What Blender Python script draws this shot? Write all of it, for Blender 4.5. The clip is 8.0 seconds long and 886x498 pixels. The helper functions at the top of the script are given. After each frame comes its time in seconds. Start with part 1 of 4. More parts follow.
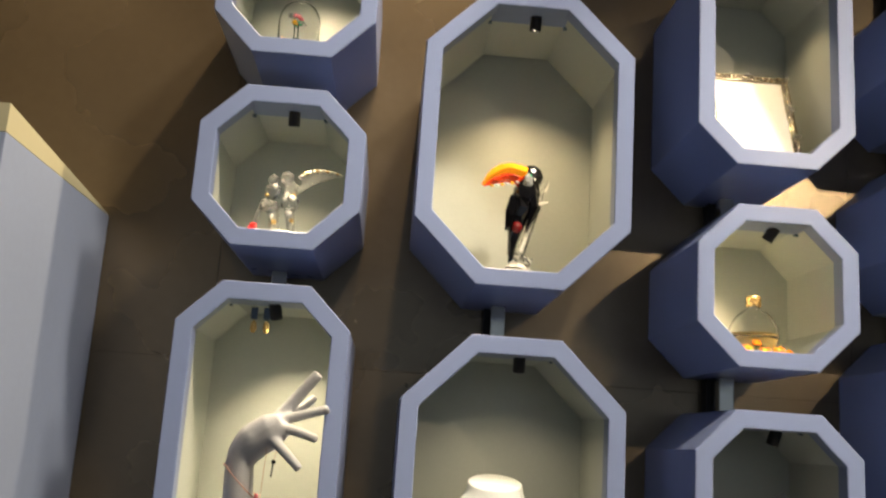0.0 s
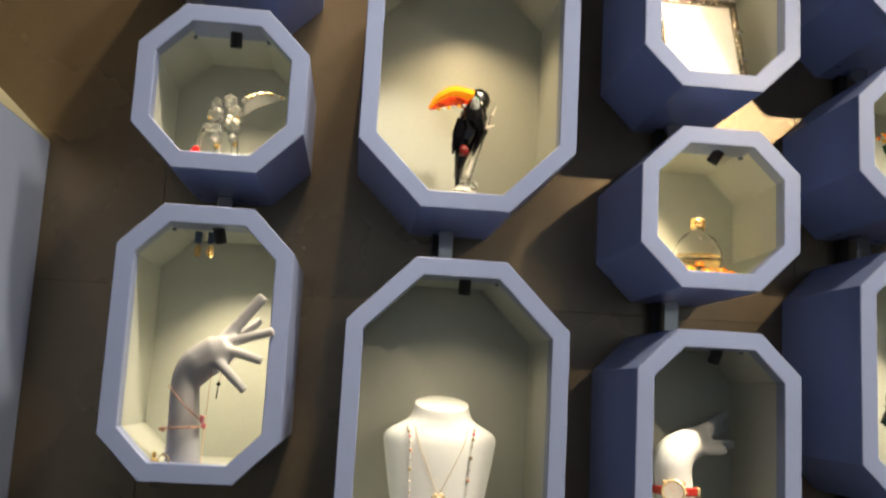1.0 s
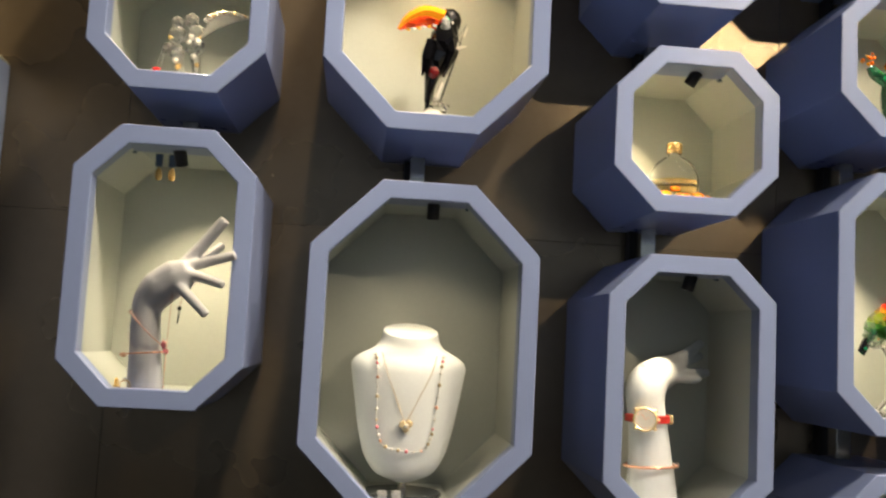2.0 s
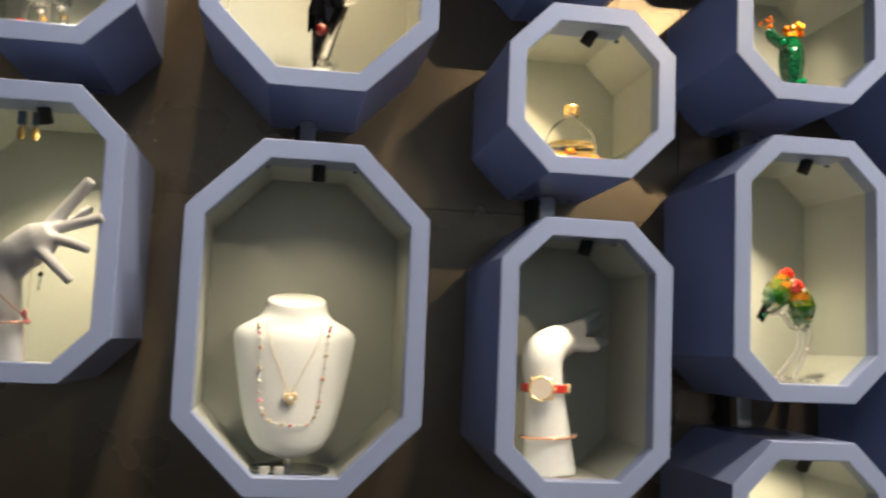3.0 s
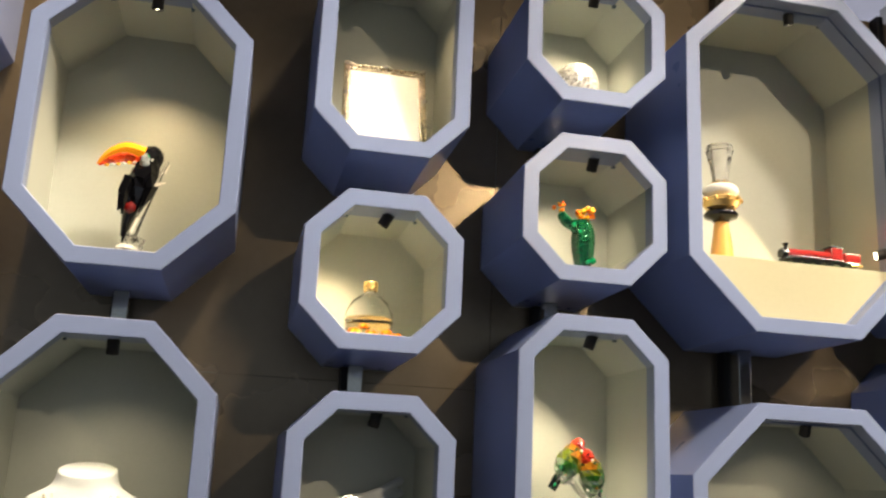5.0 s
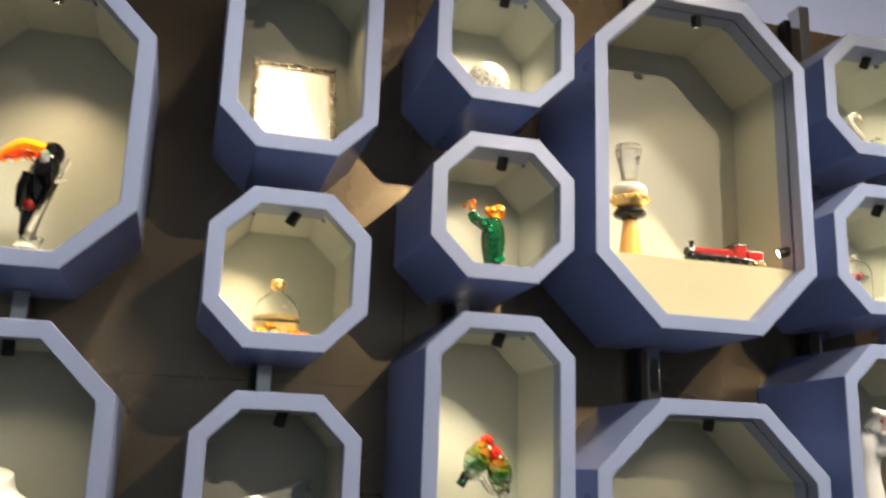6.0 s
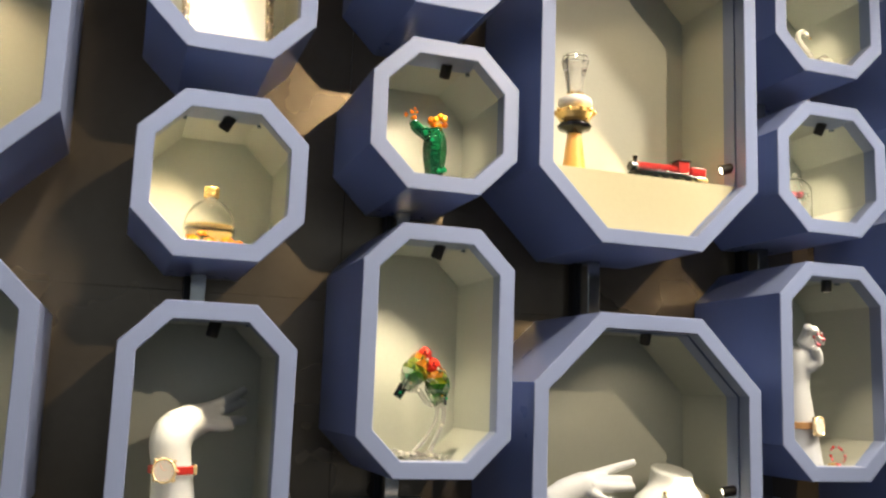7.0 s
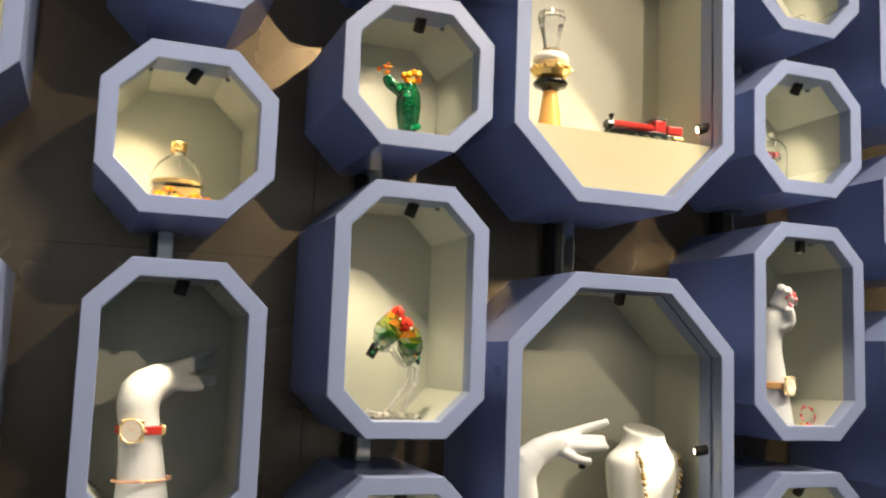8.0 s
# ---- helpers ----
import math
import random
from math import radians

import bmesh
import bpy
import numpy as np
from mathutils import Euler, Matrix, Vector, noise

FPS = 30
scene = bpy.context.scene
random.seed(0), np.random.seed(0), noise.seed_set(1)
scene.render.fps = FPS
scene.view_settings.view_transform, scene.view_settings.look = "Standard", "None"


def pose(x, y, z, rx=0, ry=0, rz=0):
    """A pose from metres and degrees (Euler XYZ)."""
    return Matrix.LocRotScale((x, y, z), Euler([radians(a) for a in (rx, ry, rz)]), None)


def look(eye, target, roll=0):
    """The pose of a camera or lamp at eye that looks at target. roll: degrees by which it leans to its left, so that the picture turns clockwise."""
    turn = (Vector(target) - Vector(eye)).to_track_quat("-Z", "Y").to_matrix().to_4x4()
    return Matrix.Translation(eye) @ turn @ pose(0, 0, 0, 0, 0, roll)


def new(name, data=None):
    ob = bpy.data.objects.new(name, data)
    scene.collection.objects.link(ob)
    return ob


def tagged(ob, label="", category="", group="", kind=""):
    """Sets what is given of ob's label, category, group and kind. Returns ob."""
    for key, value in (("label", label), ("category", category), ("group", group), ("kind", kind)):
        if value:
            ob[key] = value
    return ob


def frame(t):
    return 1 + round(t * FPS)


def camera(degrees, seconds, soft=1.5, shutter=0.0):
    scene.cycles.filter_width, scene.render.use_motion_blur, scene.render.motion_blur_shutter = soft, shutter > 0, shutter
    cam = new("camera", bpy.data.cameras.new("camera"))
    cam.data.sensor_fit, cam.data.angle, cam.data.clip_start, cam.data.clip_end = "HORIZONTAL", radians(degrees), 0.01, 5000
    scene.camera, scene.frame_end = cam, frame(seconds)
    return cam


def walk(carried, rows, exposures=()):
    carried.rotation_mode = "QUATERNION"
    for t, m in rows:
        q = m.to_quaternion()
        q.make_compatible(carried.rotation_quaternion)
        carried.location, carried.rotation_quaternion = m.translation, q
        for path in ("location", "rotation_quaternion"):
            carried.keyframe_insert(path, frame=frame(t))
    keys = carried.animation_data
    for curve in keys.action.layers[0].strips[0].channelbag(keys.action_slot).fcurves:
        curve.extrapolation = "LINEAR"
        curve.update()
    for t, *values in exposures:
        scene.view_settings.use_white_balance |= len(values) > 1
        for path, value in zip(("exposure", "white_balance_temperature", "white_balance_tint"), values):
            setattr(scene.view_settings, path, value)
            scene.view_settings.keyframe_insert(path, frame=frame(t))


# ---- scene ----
import collections

# camera and its walk
cam = camera(50.77, 8.0, soft=2.2, shutter=0.6)
PATH = [
    (0.0, 0.0000, 0.0001, 1.5000, -3.59, 11.81, -3.75),
    (0.5, 0.0222, -0.0016, 1.4963, -4.44, 9.95, -3.34),
    (1.0, 0.0446, 0.0065, 1.4634, -5.45, 8.54, -3.10),
    (1.5, 0.0796, 0.0215, 1.4461, -5.19, 6.51, -3.18),
    (1.7, 0.0931, 0.0285, 1.4380, -5.02, 5.71, -3.35),
    (3.0, 0.2055, 0.1147, 1.3681, -9.21, 5.89, -2.38),
    (3.5, 0.3163, 0.0870, 1.4002, -10.14, 7.04, -4.27),
    (4.0, 0.3956, 0.0429, 1.4289, -11.72, 10.10, -3.41),
    (4.5, 0.4343, -0.0013, 1.4443, -11.83, 12.43, -3.01),
    (5.8, 0.5095, -0.0577, 1.4599, -15.06, 14.34, -1.97),
    (6.0, 0.5252, -0.0539, 1.4581, -15.87, 13.69, -1.83),
    (6.5, 0.5374, -0.0389, 1.4524, -17.65, 11.05, -2.01),
    (7.0, 0.5533, -0.0218, 1.4512, -19.13, 8.81, -2.09),
    (7.5, 0.5512, -0.0020, 1.4438, -20.17, 7.49, -2.14),
    (8.0, 0.5614, 0.0063, 1.4441, -20.84, 6.66, -2.10),
]
walk(cam, [(t, pose(x, y, z, 90 + pitch, roll, yaw)) for t, x, y, z, yaw, pitch, roll in PATH])

# ---------------------------------------------------------------- light
WALL_Y, FRONT_Y = 1.97, 1.65
scene.view_settings.exposure = 0.0
world = bpy.data.worlds.new("world")
scene.world = world
world.use_nodes = True
world.node_tree.nodes["Background"].inputs["Color"].default_value = (0.62, 0.68, 0.85, 1)
world.node_tree.nodes["Background"].inputs["Strength"].default_value = 0.012


def lamp(name, kind, energy, color, m, **settings):
    data = bpy.data.lights.new(name, kind)
    data.energy, data.color = energy, color
    for key, value in settings.items():
        setattr(data, key, value)
    ob = new(name, data)
    ob.matrix_world = m
    return ob


# dim cool fill behind the camera, added to raise the ambient; no window is known
lamp("front_fill", "AREA", 12.5, (0.72, 0.85, 1.0), look((0.8, -3.3, 1.95), (0.8, 2.0, 1.7)), shape="RECTANGLE", size=5.6, size_y=2.2)
# unseen key spots at ceiling height, added to light the fronts of the boxes
KEY, WARM = (1.0, 0.84, 0.62), (1.0, 0.76, 0.46)
for sx, watts in ((0.4, 150), (1.0, 178), (1.6, 172), (2.2, 190), (2.8, 245), (3.4, 265)):
    lamp("front_key_spot", "SPOT", watts, KEY, look((sx, 0.66, 3.32), (sx - 1.0, 1.7, 1.45 if sx < 2.5 else 1.25)), spot_size=radians(52), spot_blend=0.8, shadow_soft_size=0.09)
# one wide spot further out in the shop
lamp("far_spot_lamp", "SPOT", 270, (1.0, 0.79, 0.52), look((2.34, -1.85, 3.32), (1.45, 1.8, 1.45)), spot_size=radians(48), spot_blend=1.0, shadow_soft_size=0.035)
# unseen steep spots by the wall: two follow shadow edges, the others are added fill
for sx, tx, watts, cone in ((-1.1, -1.0, 60, 62), (0.09, -0.40, 155, 66), (0.28, 0.02, 20, 30), (1.5, 1.5, 20, 50), (2.25, 2.2, 26, 50)):
    lamp("wall_wash_light", "SPOT", watts, WARM, look((sx, 1.60, 3.32), (tx, WALL_Y, 2.05)), spot_size=radians(cone), spot_blend=0.5, shadow_soft_size=0.02)
# fill added out of sight behind the wall to brighten the ceiling beyond it
lamp("hidden_ceiling_fill", "AREA", 26, (0.92, 0.93, 1.0), look((1.5, 3.4, 2.2), (1.5, 3.3, 3.4)), shape="RECTANGLE", size=5.0, size_y=0.8)

# ---------------------------------------------------------------- materials


def material(name, color, rough=0.5, metal=0.0, facet=0.0, vary=0.08, scale=6.0, bump=0.0, bump_scale=200.0, vary2=0.04, **extra):
    """A principled surface with colour drift at two scales and a fine relief."""
    m = bpy.data.materials.new(name)
    m.use_nodes = True
    nt = m.node_tree
    p = nt.nodes["Principled BSDF"]
    p.inputs["Roughness"].default_value, p.inputs["Metallic"].default_value = rough, metal
    for key, value in extra.items():
        p.inputs[key.replace("_", " ")].default_value = value
    co = nt.nodes.new("ShaderNodeTexCoord")
    big, small = nt.nodes.new("ShaderNodeTexNoise"), nt.nodes.new("ShaderNodeTexNoise")
    big.inputs["Scale"].default_value, big.inputs["Detail"].default_value = scale, 4
    small.inputs["Scale"].default_value, small.inputs["Detail"].default_value = scale * 22, 3
    base = nt.nodes.new("ShaderNodeMixRGB")
    base.blend_type = "MULTIPLY"
    base.inputs[0].default_value = 1.0
    add = nt.nodes.new("ShaderNodeMath")
    add.operation = "MULTIPLY_ADD"
    add.inputs[1].default_value, add.inputs[2].default_value = vary * 2, 1 - vary
    add2 = nt.nodes.new("ShaderNodeMath")
    add2.operation = "MULTIPLY_ADD"
    add2.inputs[1].default_value, add2.inputs[2].default_value = vary2 * 2, -vary2
    total = nt.nodes.new("ShaderNodeMath")
    nt.links.new(co.outputs["Object"], big.inputs["Vector"])
    nt.links.new(co.outputs["Object"], small.inputs["Vector"])
    nt.links.new(big.outputs["Fac"], add.inputs[0])
    nt.links.new(small.outputs["Fac"], add2.inputs[0])
    nt.links.new(add.outputs[0], total.inputs[0])
    nt.links.new(add2.outputs[0], total.inputs[1])
    base.inputs[1].default_value = (*color, 1)
    nt.links.new(total.outputs[0], base.inputs[2])
    nt.links.new(base.outputs[0], p.inputs["Base Color"])
    rg = nt.nodes.new("ShaderNodeMath")
    rg.operation = "MULTIPLY_ADD"
    rg.inputs[1].default_value, rg.inputs[2].default_value = 0.16, rough - 0.08
    nt.links.new(big.outputs["Fac"], rg.inputs[0])
    nt.links.new(rg.outputs[0], p.inputs["Roughness"])
    if facet:
        vo, bn, hv = nt.nodes.new("ShaderNodeTexVoronoi"), nt.nodes.new("ShaderNodeBump"), nt.nodes.new("ShaderNodeMixRGB")
        vo.inputs["Scale"].default_value = facet
        bn.inputs["Strength"].default_value, bn.inputs["Distance"].default_value = 0.9, 0.35 / facet
        bw = nt.nodes.new("ShaderNodeRGBToBW")
        ramp = nt.nodes.new("ShaderNodeMath")
        ramp.operation = "MULTIPLY_ADD"
        ramp.inputs[1].default_value, ramp.inputs[2].default_value = 1.6, 0.25
        hv.blend_type = "MULTIPLY"
        hv.inputs[0].default_value = 1.0
        nt.links.new(co.outputs["Object"], vo.inputs["Vector"])
        nt.links.new(vo.outputs["Distance"], bn.inputs["Height"])
        nt.links.new(vo.outputs["Color"], bw.inputs[0])
        nt.links.new(bw.outputs[0], ramp.inputs[0])
        nt.links.new(base.outputs[0], hv.inputs[1])
        nt.links.new(ramp.outputs[0], hv.inputs[2])
        nt.links.new(hv.outputs[0], p.inputs["Base Color"])
        nt.links.new(bn.outputs["Normal"], p.inputs["Normal"])
    if bump:
        bt, bn = nt.nodes.new("ShaderNodeTexNoise"), nt.nodes.new("ShaderNodeBump")
        bt.inputs["Scale"].default_value, bt.inputs["Detail"].default_value = bump_scale, 3
        bn.inputs["Strength"].default_value, bn.inputs["Distance"].default_value = bump, 0.002
        nt.links.new(co.outputs["Object"], bt.inputs["Vector"])
        nt.links.new(bt.outputs["Fac"], bn.inputs["Height"])
        nt.links.new(bn.outputs["Normal"], p.inputs["Normal"])
    return m


def crystal(name, color=(1, 1, 1), rough=0.0, ior=1.55, clear=1.0):
    """Solid tinted crystal glass."""
    m = bpy.data.materials.new(name)
    m.use_nodes = True
    p = m.node_tree.nodes["Principled BSDF"]
    p.inputs["Base Color"].default_value = (*color, 1)
    p.inputs["Roughness"].default_value, p.inputs["IOR"].default_value = rough, ior
    p.inputs["Transmission Weight"].default_value = clear
    return m


def glow(name, color, strength):
    m = bpy.data.materials.new(name)
    m.use_nodes = True
    p = m.node_tree.nodes["Principled BSDF"]
    p.inputs["Base Color"].default_value = (*color, 1)
    p.inputs["Emission Color"].default_value = (*color, 1)
    p.inputs["Emission Strength"].default_value = strength
    return m


BLUE = material("blue_satin_paint", (0.195, 0.245, 0.425), 0.30, vary=0.04, scale=3, bump=0.012, bump_scale=260, vary2=0.02, Specular_IOR_Level=0.25)
LINING = material("grey_green_lining", (0.405, 0.430, 0.405), 0.36, vary=0.06, scale=7, bump=0.15, bump_scale=700)
BRONZE = material("bronze_wall_panel", (0.172, 0.135, 0.090), 0.265, 0.66, vary=0.12, scale=2.2, bump=0.1, bump_scale=400, vary2=0.08)
GROOVE = material("dark_joint", (0.02, 0.018, 0.016), 0.8)
CHROME = material("polished_steel", (0.47, 0.46, 0.42), 0.14, 0.92, vary=0.05)
BLACK = material("black_metal", (0.006, 0.006, 0.007), 0.55)
CREAM = material("cream_board", (0.45, 0.425, 0.285), 0.6, vary=0.05, scale=4, bump=0.1)
PLASTER = material("grey_plaster", (0.30, 0.30, 0.32), 0.8, vary=0.05, scale=2, bump=0.1)
LAVENDER = material("lavender_plaster", (0.62, 0.62, 0.72), 0.8, vary=0.04, scale=1.5)
FLOOR = material("grey_stone_floor", (0.17, 0.16, 0.14), 0.4, vary=0.12, scale=3)
CABINET = material("grey_blue_cabinet_paint", (0.250, 0.305, 0.450), 0.5, vary=0.08, scale=3, bump=0.06, bump_scale=900)
NAVY = material("dark_blue_clip", (0.05, 0.09, 0.16), 0.3)
LENS = glow("lit_lens", (1.0, 0.86, 0.6), 14.0)

# ---------------------------------------------------------------- mesh helpers


def part(name, bm, mat, parent=None, label="", smooth=False):
    """Links a bmesh as one mesh object, under parent if given. The mesh is in the parent's own coordinates."""
    me = bpy.data.meshes.new(name)
    bmesh.ops.recalc_face_normals(bm, faces=bm.faces)
    bm.to_mesh(me)
    bm.free()
    me.materials.append(mat)
    if smooth:
        for f in me.polygons:
            f.use_smooth = True
    ob = new(name, me)
    if parent:
        ob.parent = parent
    if label:
        tagged(ob, label)
    return ob


def thing(name, at, label, category, group="", kind=""):
    ob = new(name)
    ob.location = at
    return tagged(ob, label, category, group, kind)


def block(bm, x0, x1, y0, y1, z0, z1, bevel=0.0):
    g = bmesh.ops.create_cube(bm, size=1)
    for v in g["verts"]:
        v.co = ((x0 + x1) / 2 + v.co.x * (x1 - x0), (y0 + y1) / 2 + v.co.y * (y1 - y0), (z0 + z1) / 2 + v.co.z * (z1 - z0))
    if bevel:
        es = list({e for v in g["verts"] for e in v.link_edges})
        bmesh.ops.bevel(bm, geom=es, offset=bevel, segments=2, affect="EDGES", profile=0.6)
    return bm


def cube(x0, x1, y0, y1, z0, z1, bevel=0.0):
    return block(bmesh.new(), x0, x1, y0, y1, z0, z1, bevel)


def loft(rings, closed=True, cap=True, bm=None):
    """A skin over rings of points (all of the same count)."""
    bm = bm or bmesh.new()
    rows = [[bm.verts.new(p) for p in ring] for ring in rings]
    n = len(rows[0])
    for a, b in zip(rows, rows[1:]):
        for i in range(n if closed else n - 1):
            j = (i + 1) % n
            bm.faces.new((a[i], a[j], b[j], b[i]))
    if cap:
        bm.faces.new(rows[0])
        bm.faces.new(rows[-1])
    return bm


def lathe(profile, n=24, bm=None, at=(0, 0, 0), m=None):
    """A turned body from (radius, height) pairs round the z axis."""
    rings = []
    for r, z in profile:
        ring = []
        for i in range(n):
            a = 2 * math.pi * i / n
            p = Vector((max(r, 1e-4) * math.cos(a), max(r, 1e-4) * math.sin(a), z))
            if m:
                p = m @ p
            ring.append(p + Vector(at))
        rings.append(ring)
    return loft(rings, bm=bm)


def tube(points, radii, n=10, bm=None, flat=1.0):
    """A limb along points with a radius at each; flat squeezes it across."""
    pts = [Vector(p) for p in points]
    rings, side = [], None
    for i, p in enumerate(pts):
        d = (pts[min(i + 1, len(pts) - 1)] - pts[max(i - 1, 0)]).normalized()
        if side is None:
            side = d.cross(Vector((0, 1, 0)))
            side = side.normalized() if side.length > 0.05 else Vector((1, 0, 0))
        side = (side - d * side.dot(d)).normalized()
        up = d.cross(side)
        r = float(radii[i]) if hasattr(radii, "__len__") else radii
        rings.append([p + r * (math.cos(2 * math.pi * k / n) * side + flat * math.sin(2 * math.pi * k / n) * up) for k in range(n)])
    return loft(rings, bm=bm)


def curve_points(points, steps=6):
    """A smooth line through the points."""
    p = [Vector(q) for q in points]
    p = [p[0] * 2 - p[1]] + p + [p[-1] * 2 - p[-2]]
    out = []
    for i in range(1, len(p) - 2):
        for s in range(steps):
            t = s / steps
            out.append(0.5 * ((2 * p[i]) + (p[i + 1] - p[i - 1]) * t + (2 * p[i - 1] - 5 * p[i] + 4 * p[i + 1] - p[i + 2]) * t * t + (3 * p[i] - p[i - 1] - 3 * p[i + 1] + p[i + 2]) * t ** 3))
    return out + [p[-2]]


def ball(c, r, scale=(1, 1, 1), sub=2, bm=None, turn=None):
    bm = bm or bmesh.new()
    g = bmesh.ops.create_icosphere(bm, subdivisions=sub, radius=r)
    for v in g["verts"]:
        q = Vector((v.co.x * scale[0], v.co.y * scale[1], v.co.z * scale[2]))
        if turn:
            q = turn @ q
        v.co = q + Vector(c)
    return bm


def bar(a, b, r, n=12, bm=None):
    return tube([a, b], [r, r], n, bm)


# ---------------------------------------------------------------- the room
def shell(name, label, category, *boxes_of, mat):
    bm = bmesh.new()
    for b in boxes_of:
        block(bm, *b)
    return tagged(part(name, bm, mat), label, category, kind="structure")


shell("floor", "grey stone shop floor", "floor", (-4, 6, -3.6, 4.6, -0.1, 0.0), mat=FLOOR)
shell("ceiling", "plain pale lavender shop ceiling", "ceiling", (-4, 6, -3.6, 4.6, 3.4, 3.5), mat=LAVENDER)
shell("wall_west", "plain grey plaster side wall", "wall", (-4.1, -4, -3.6, 4.6, 0, 3.4), mat=PLASTER)
shell("wall_east", "plain grey plaster side wall", "wall", (6, 6.1, -3.6, 4.6, 0, 3.4), mat=PLASTER)
shell("wall_back", "plain lavender wall far behind the display wall", "wall", (-4, 6, 4.6, 4.7, 0, 3.4), mat=LAVENDER)
# unseen side; its opening is made up to hold the front fill
shell("wall_south", "unseen plaster end wall with an opening for the front fill", "wall", (-4, -2.1, -3.7, -3.6, 0, 3.4), (3.7, 6, -3.7, -3.6, 0, 3.4),
      (-2.1, 3.7, -3.7, -3.6, 0, 0.6), (-2.1, 3.7, -3.7, -3.6, 3.1, 3.4), mat=PLASTER)

# display wall: a dark core behind separate brown panels with open joints
WALL_TOP = 2.697
wall = shell("wall_north", "brown satin metal-panelled display wall with thin dark joints", "wall", (-3.9, 5.9, WALL_Y + 0.012, WALL_Y + 0.09, 0, WALL_TOP - 0.004), mat=GROOVE)
SEAMS_X = [-3.115, -1.745, -0.375, 0.997, 2.367, 3.737]
SEAMS_Z = [0.0, 0.59, 1.642, WALL_TOP]
for x0, x1 in zip(SEAMS_X, SEAMS_X[1:]):
    for z0, z1 in zip(SEAMS_Z, SEAMS_Z[1:]):
        part("panel", cube(x0 + 0.0006, x1 - 0.0006, WALL_Y, WALL_Y + 0.014, z0 + 0.0003, z1 - 0.0003, 0.0003), BRONZE, wall)

# columns of display boxes
COLS = [-0.2264, 0.2242, 0.7015, 1.121, 1.5842, 2.0534, 2.421]
# ---------------------------------------------------------------- display boxes
SIZES = {"S": (0.304, 0.304, 0.078), "T": (0.306, 0.476, 0.075), "M": (0.400, 0.579, 0.119), "L": (0.528, 0.778, 0.145)}
RIM, RIM_DEEP, LINE = 0.032, 0.034, 0.026
BACK = 0.256
PLINTH = 0.1605
NEUTRAL, YELLOWISH = (1.0, 0.81, 0.51), (1.0, 0.745, 0.40)


def octagon(w, h, c, y, grow=0.0):
    w, h, c = w / 2 + grow, h / 2 + grow, c + 0.586 * grow
    return [(-w + c, y, h), (w - c, y, h), (w, y, h - c), (w, y, -h + c), (w - c, y, -h), (-w + c, y, -h), (-w, y, -h + c), (-w, y, h - c)]


def display_box(size, cx, cz, aim=(0, 0.11, -0.6), power=2.2, side=None, label="", cone=100, blend=0.7, tint=NEUTRAL):
    """An octagonal display box, open to the front: painted body, lining, a small black spot lamp under its top."""
    w, h, c = SIZES[size]
    box = thing("display_box", (cx, FRONT_Y, cz), label or "blue octagonal wall display box with lit grey-green inside", "display case", "octagonal display boxes")
    e = 0.0015
    deep = WALL_Y - FRONT_Y
    rings = [octagon(w, h, c, deep), octagon(w, h, c, e), octagon(w, h, c, 0, -e), octagon(w, h, c, 0, -RIM + e), octagon(w, h, c, e, -RIM),
             octagon(w, h, c, RIM_DEEP, -RIM), octagon(w, h, c, RIM_DEEP, -LINE + 0.004), octagon(w, h, c, BACK + 0.005, -LINE + 0.004), octagon(w, h, c, BACK + 0.005, -0.06)]
    part("body", loft(rings), BLUE, box)
    part("lining", loft([octagon(w, h, c, RIM_DEEP + 0.001, -LINE), octagon(w, h, c, BACK, -LINE)], cap=False), LINING, box, "grey-green lining board")
    part("back_board", loft([octagon(w, h, c, BACK, -LINE + 0.002), octagon(w, h, c, BACK + 0.004, -LINE + 0.002)]), LINING, box, "grey-green back board")
    top = h / 2 - RIM
    strip = part("lamp_strip", cube(-w / 2 + c + 0.006, w / 2 - c - 0.006, RIM_DEEP + 0.0008, RIM_DEEP + 0.044, top + 0.0004, h / 2 - LINE - 0.001, 0.0008), BLUE, box, "blue strip that holds the spot lamp")
    for side_x in (-1, 1):
        x = side_x * (w / 2 - c - 0.004)
        part("clip", cube(x - 0.005, x + 0.005, RIM_DEEP + 0.040, RIM_DEEP + 0.052, top - 0.003, h / 2 - LINE - 0.0012, 0.001), NAVY, strip, "small dark clip")
    spot_at(box, Vector((0.012, RIM_DEEP + 0.012, top + 0.0004)), Vector((0.012, RIM_DEEP + 0.012, top + 0.0004)) + Vector(aim), power, cone, blend, tint)
    if side:
        a, b = -LINE - 0.0006, -RIM - 0.003
        y0, y1 = RIM_DEEP + 0.0005, RIM_DEEP + 0.040
        hoop = [octagon(w, h, c, y0, a), octagon(w, h, c, y1, a), octagon(w, h, c, y1, b), octagon(w, h, c, y0, b), octagon(w, h, c, y0, a)]
        part("inner_frame", loft(hoop, cap=False), BLUE, box, "second blue frame inside the rim")
        q = Vector((w / 2 - RIM - 0.001, RIM_DEEP + 0.018, -h / 2 + c + side[4]))
        spot_at(box, q, q + Vector(side[:3]), side[3], side[5], side[6], tint)
    return box


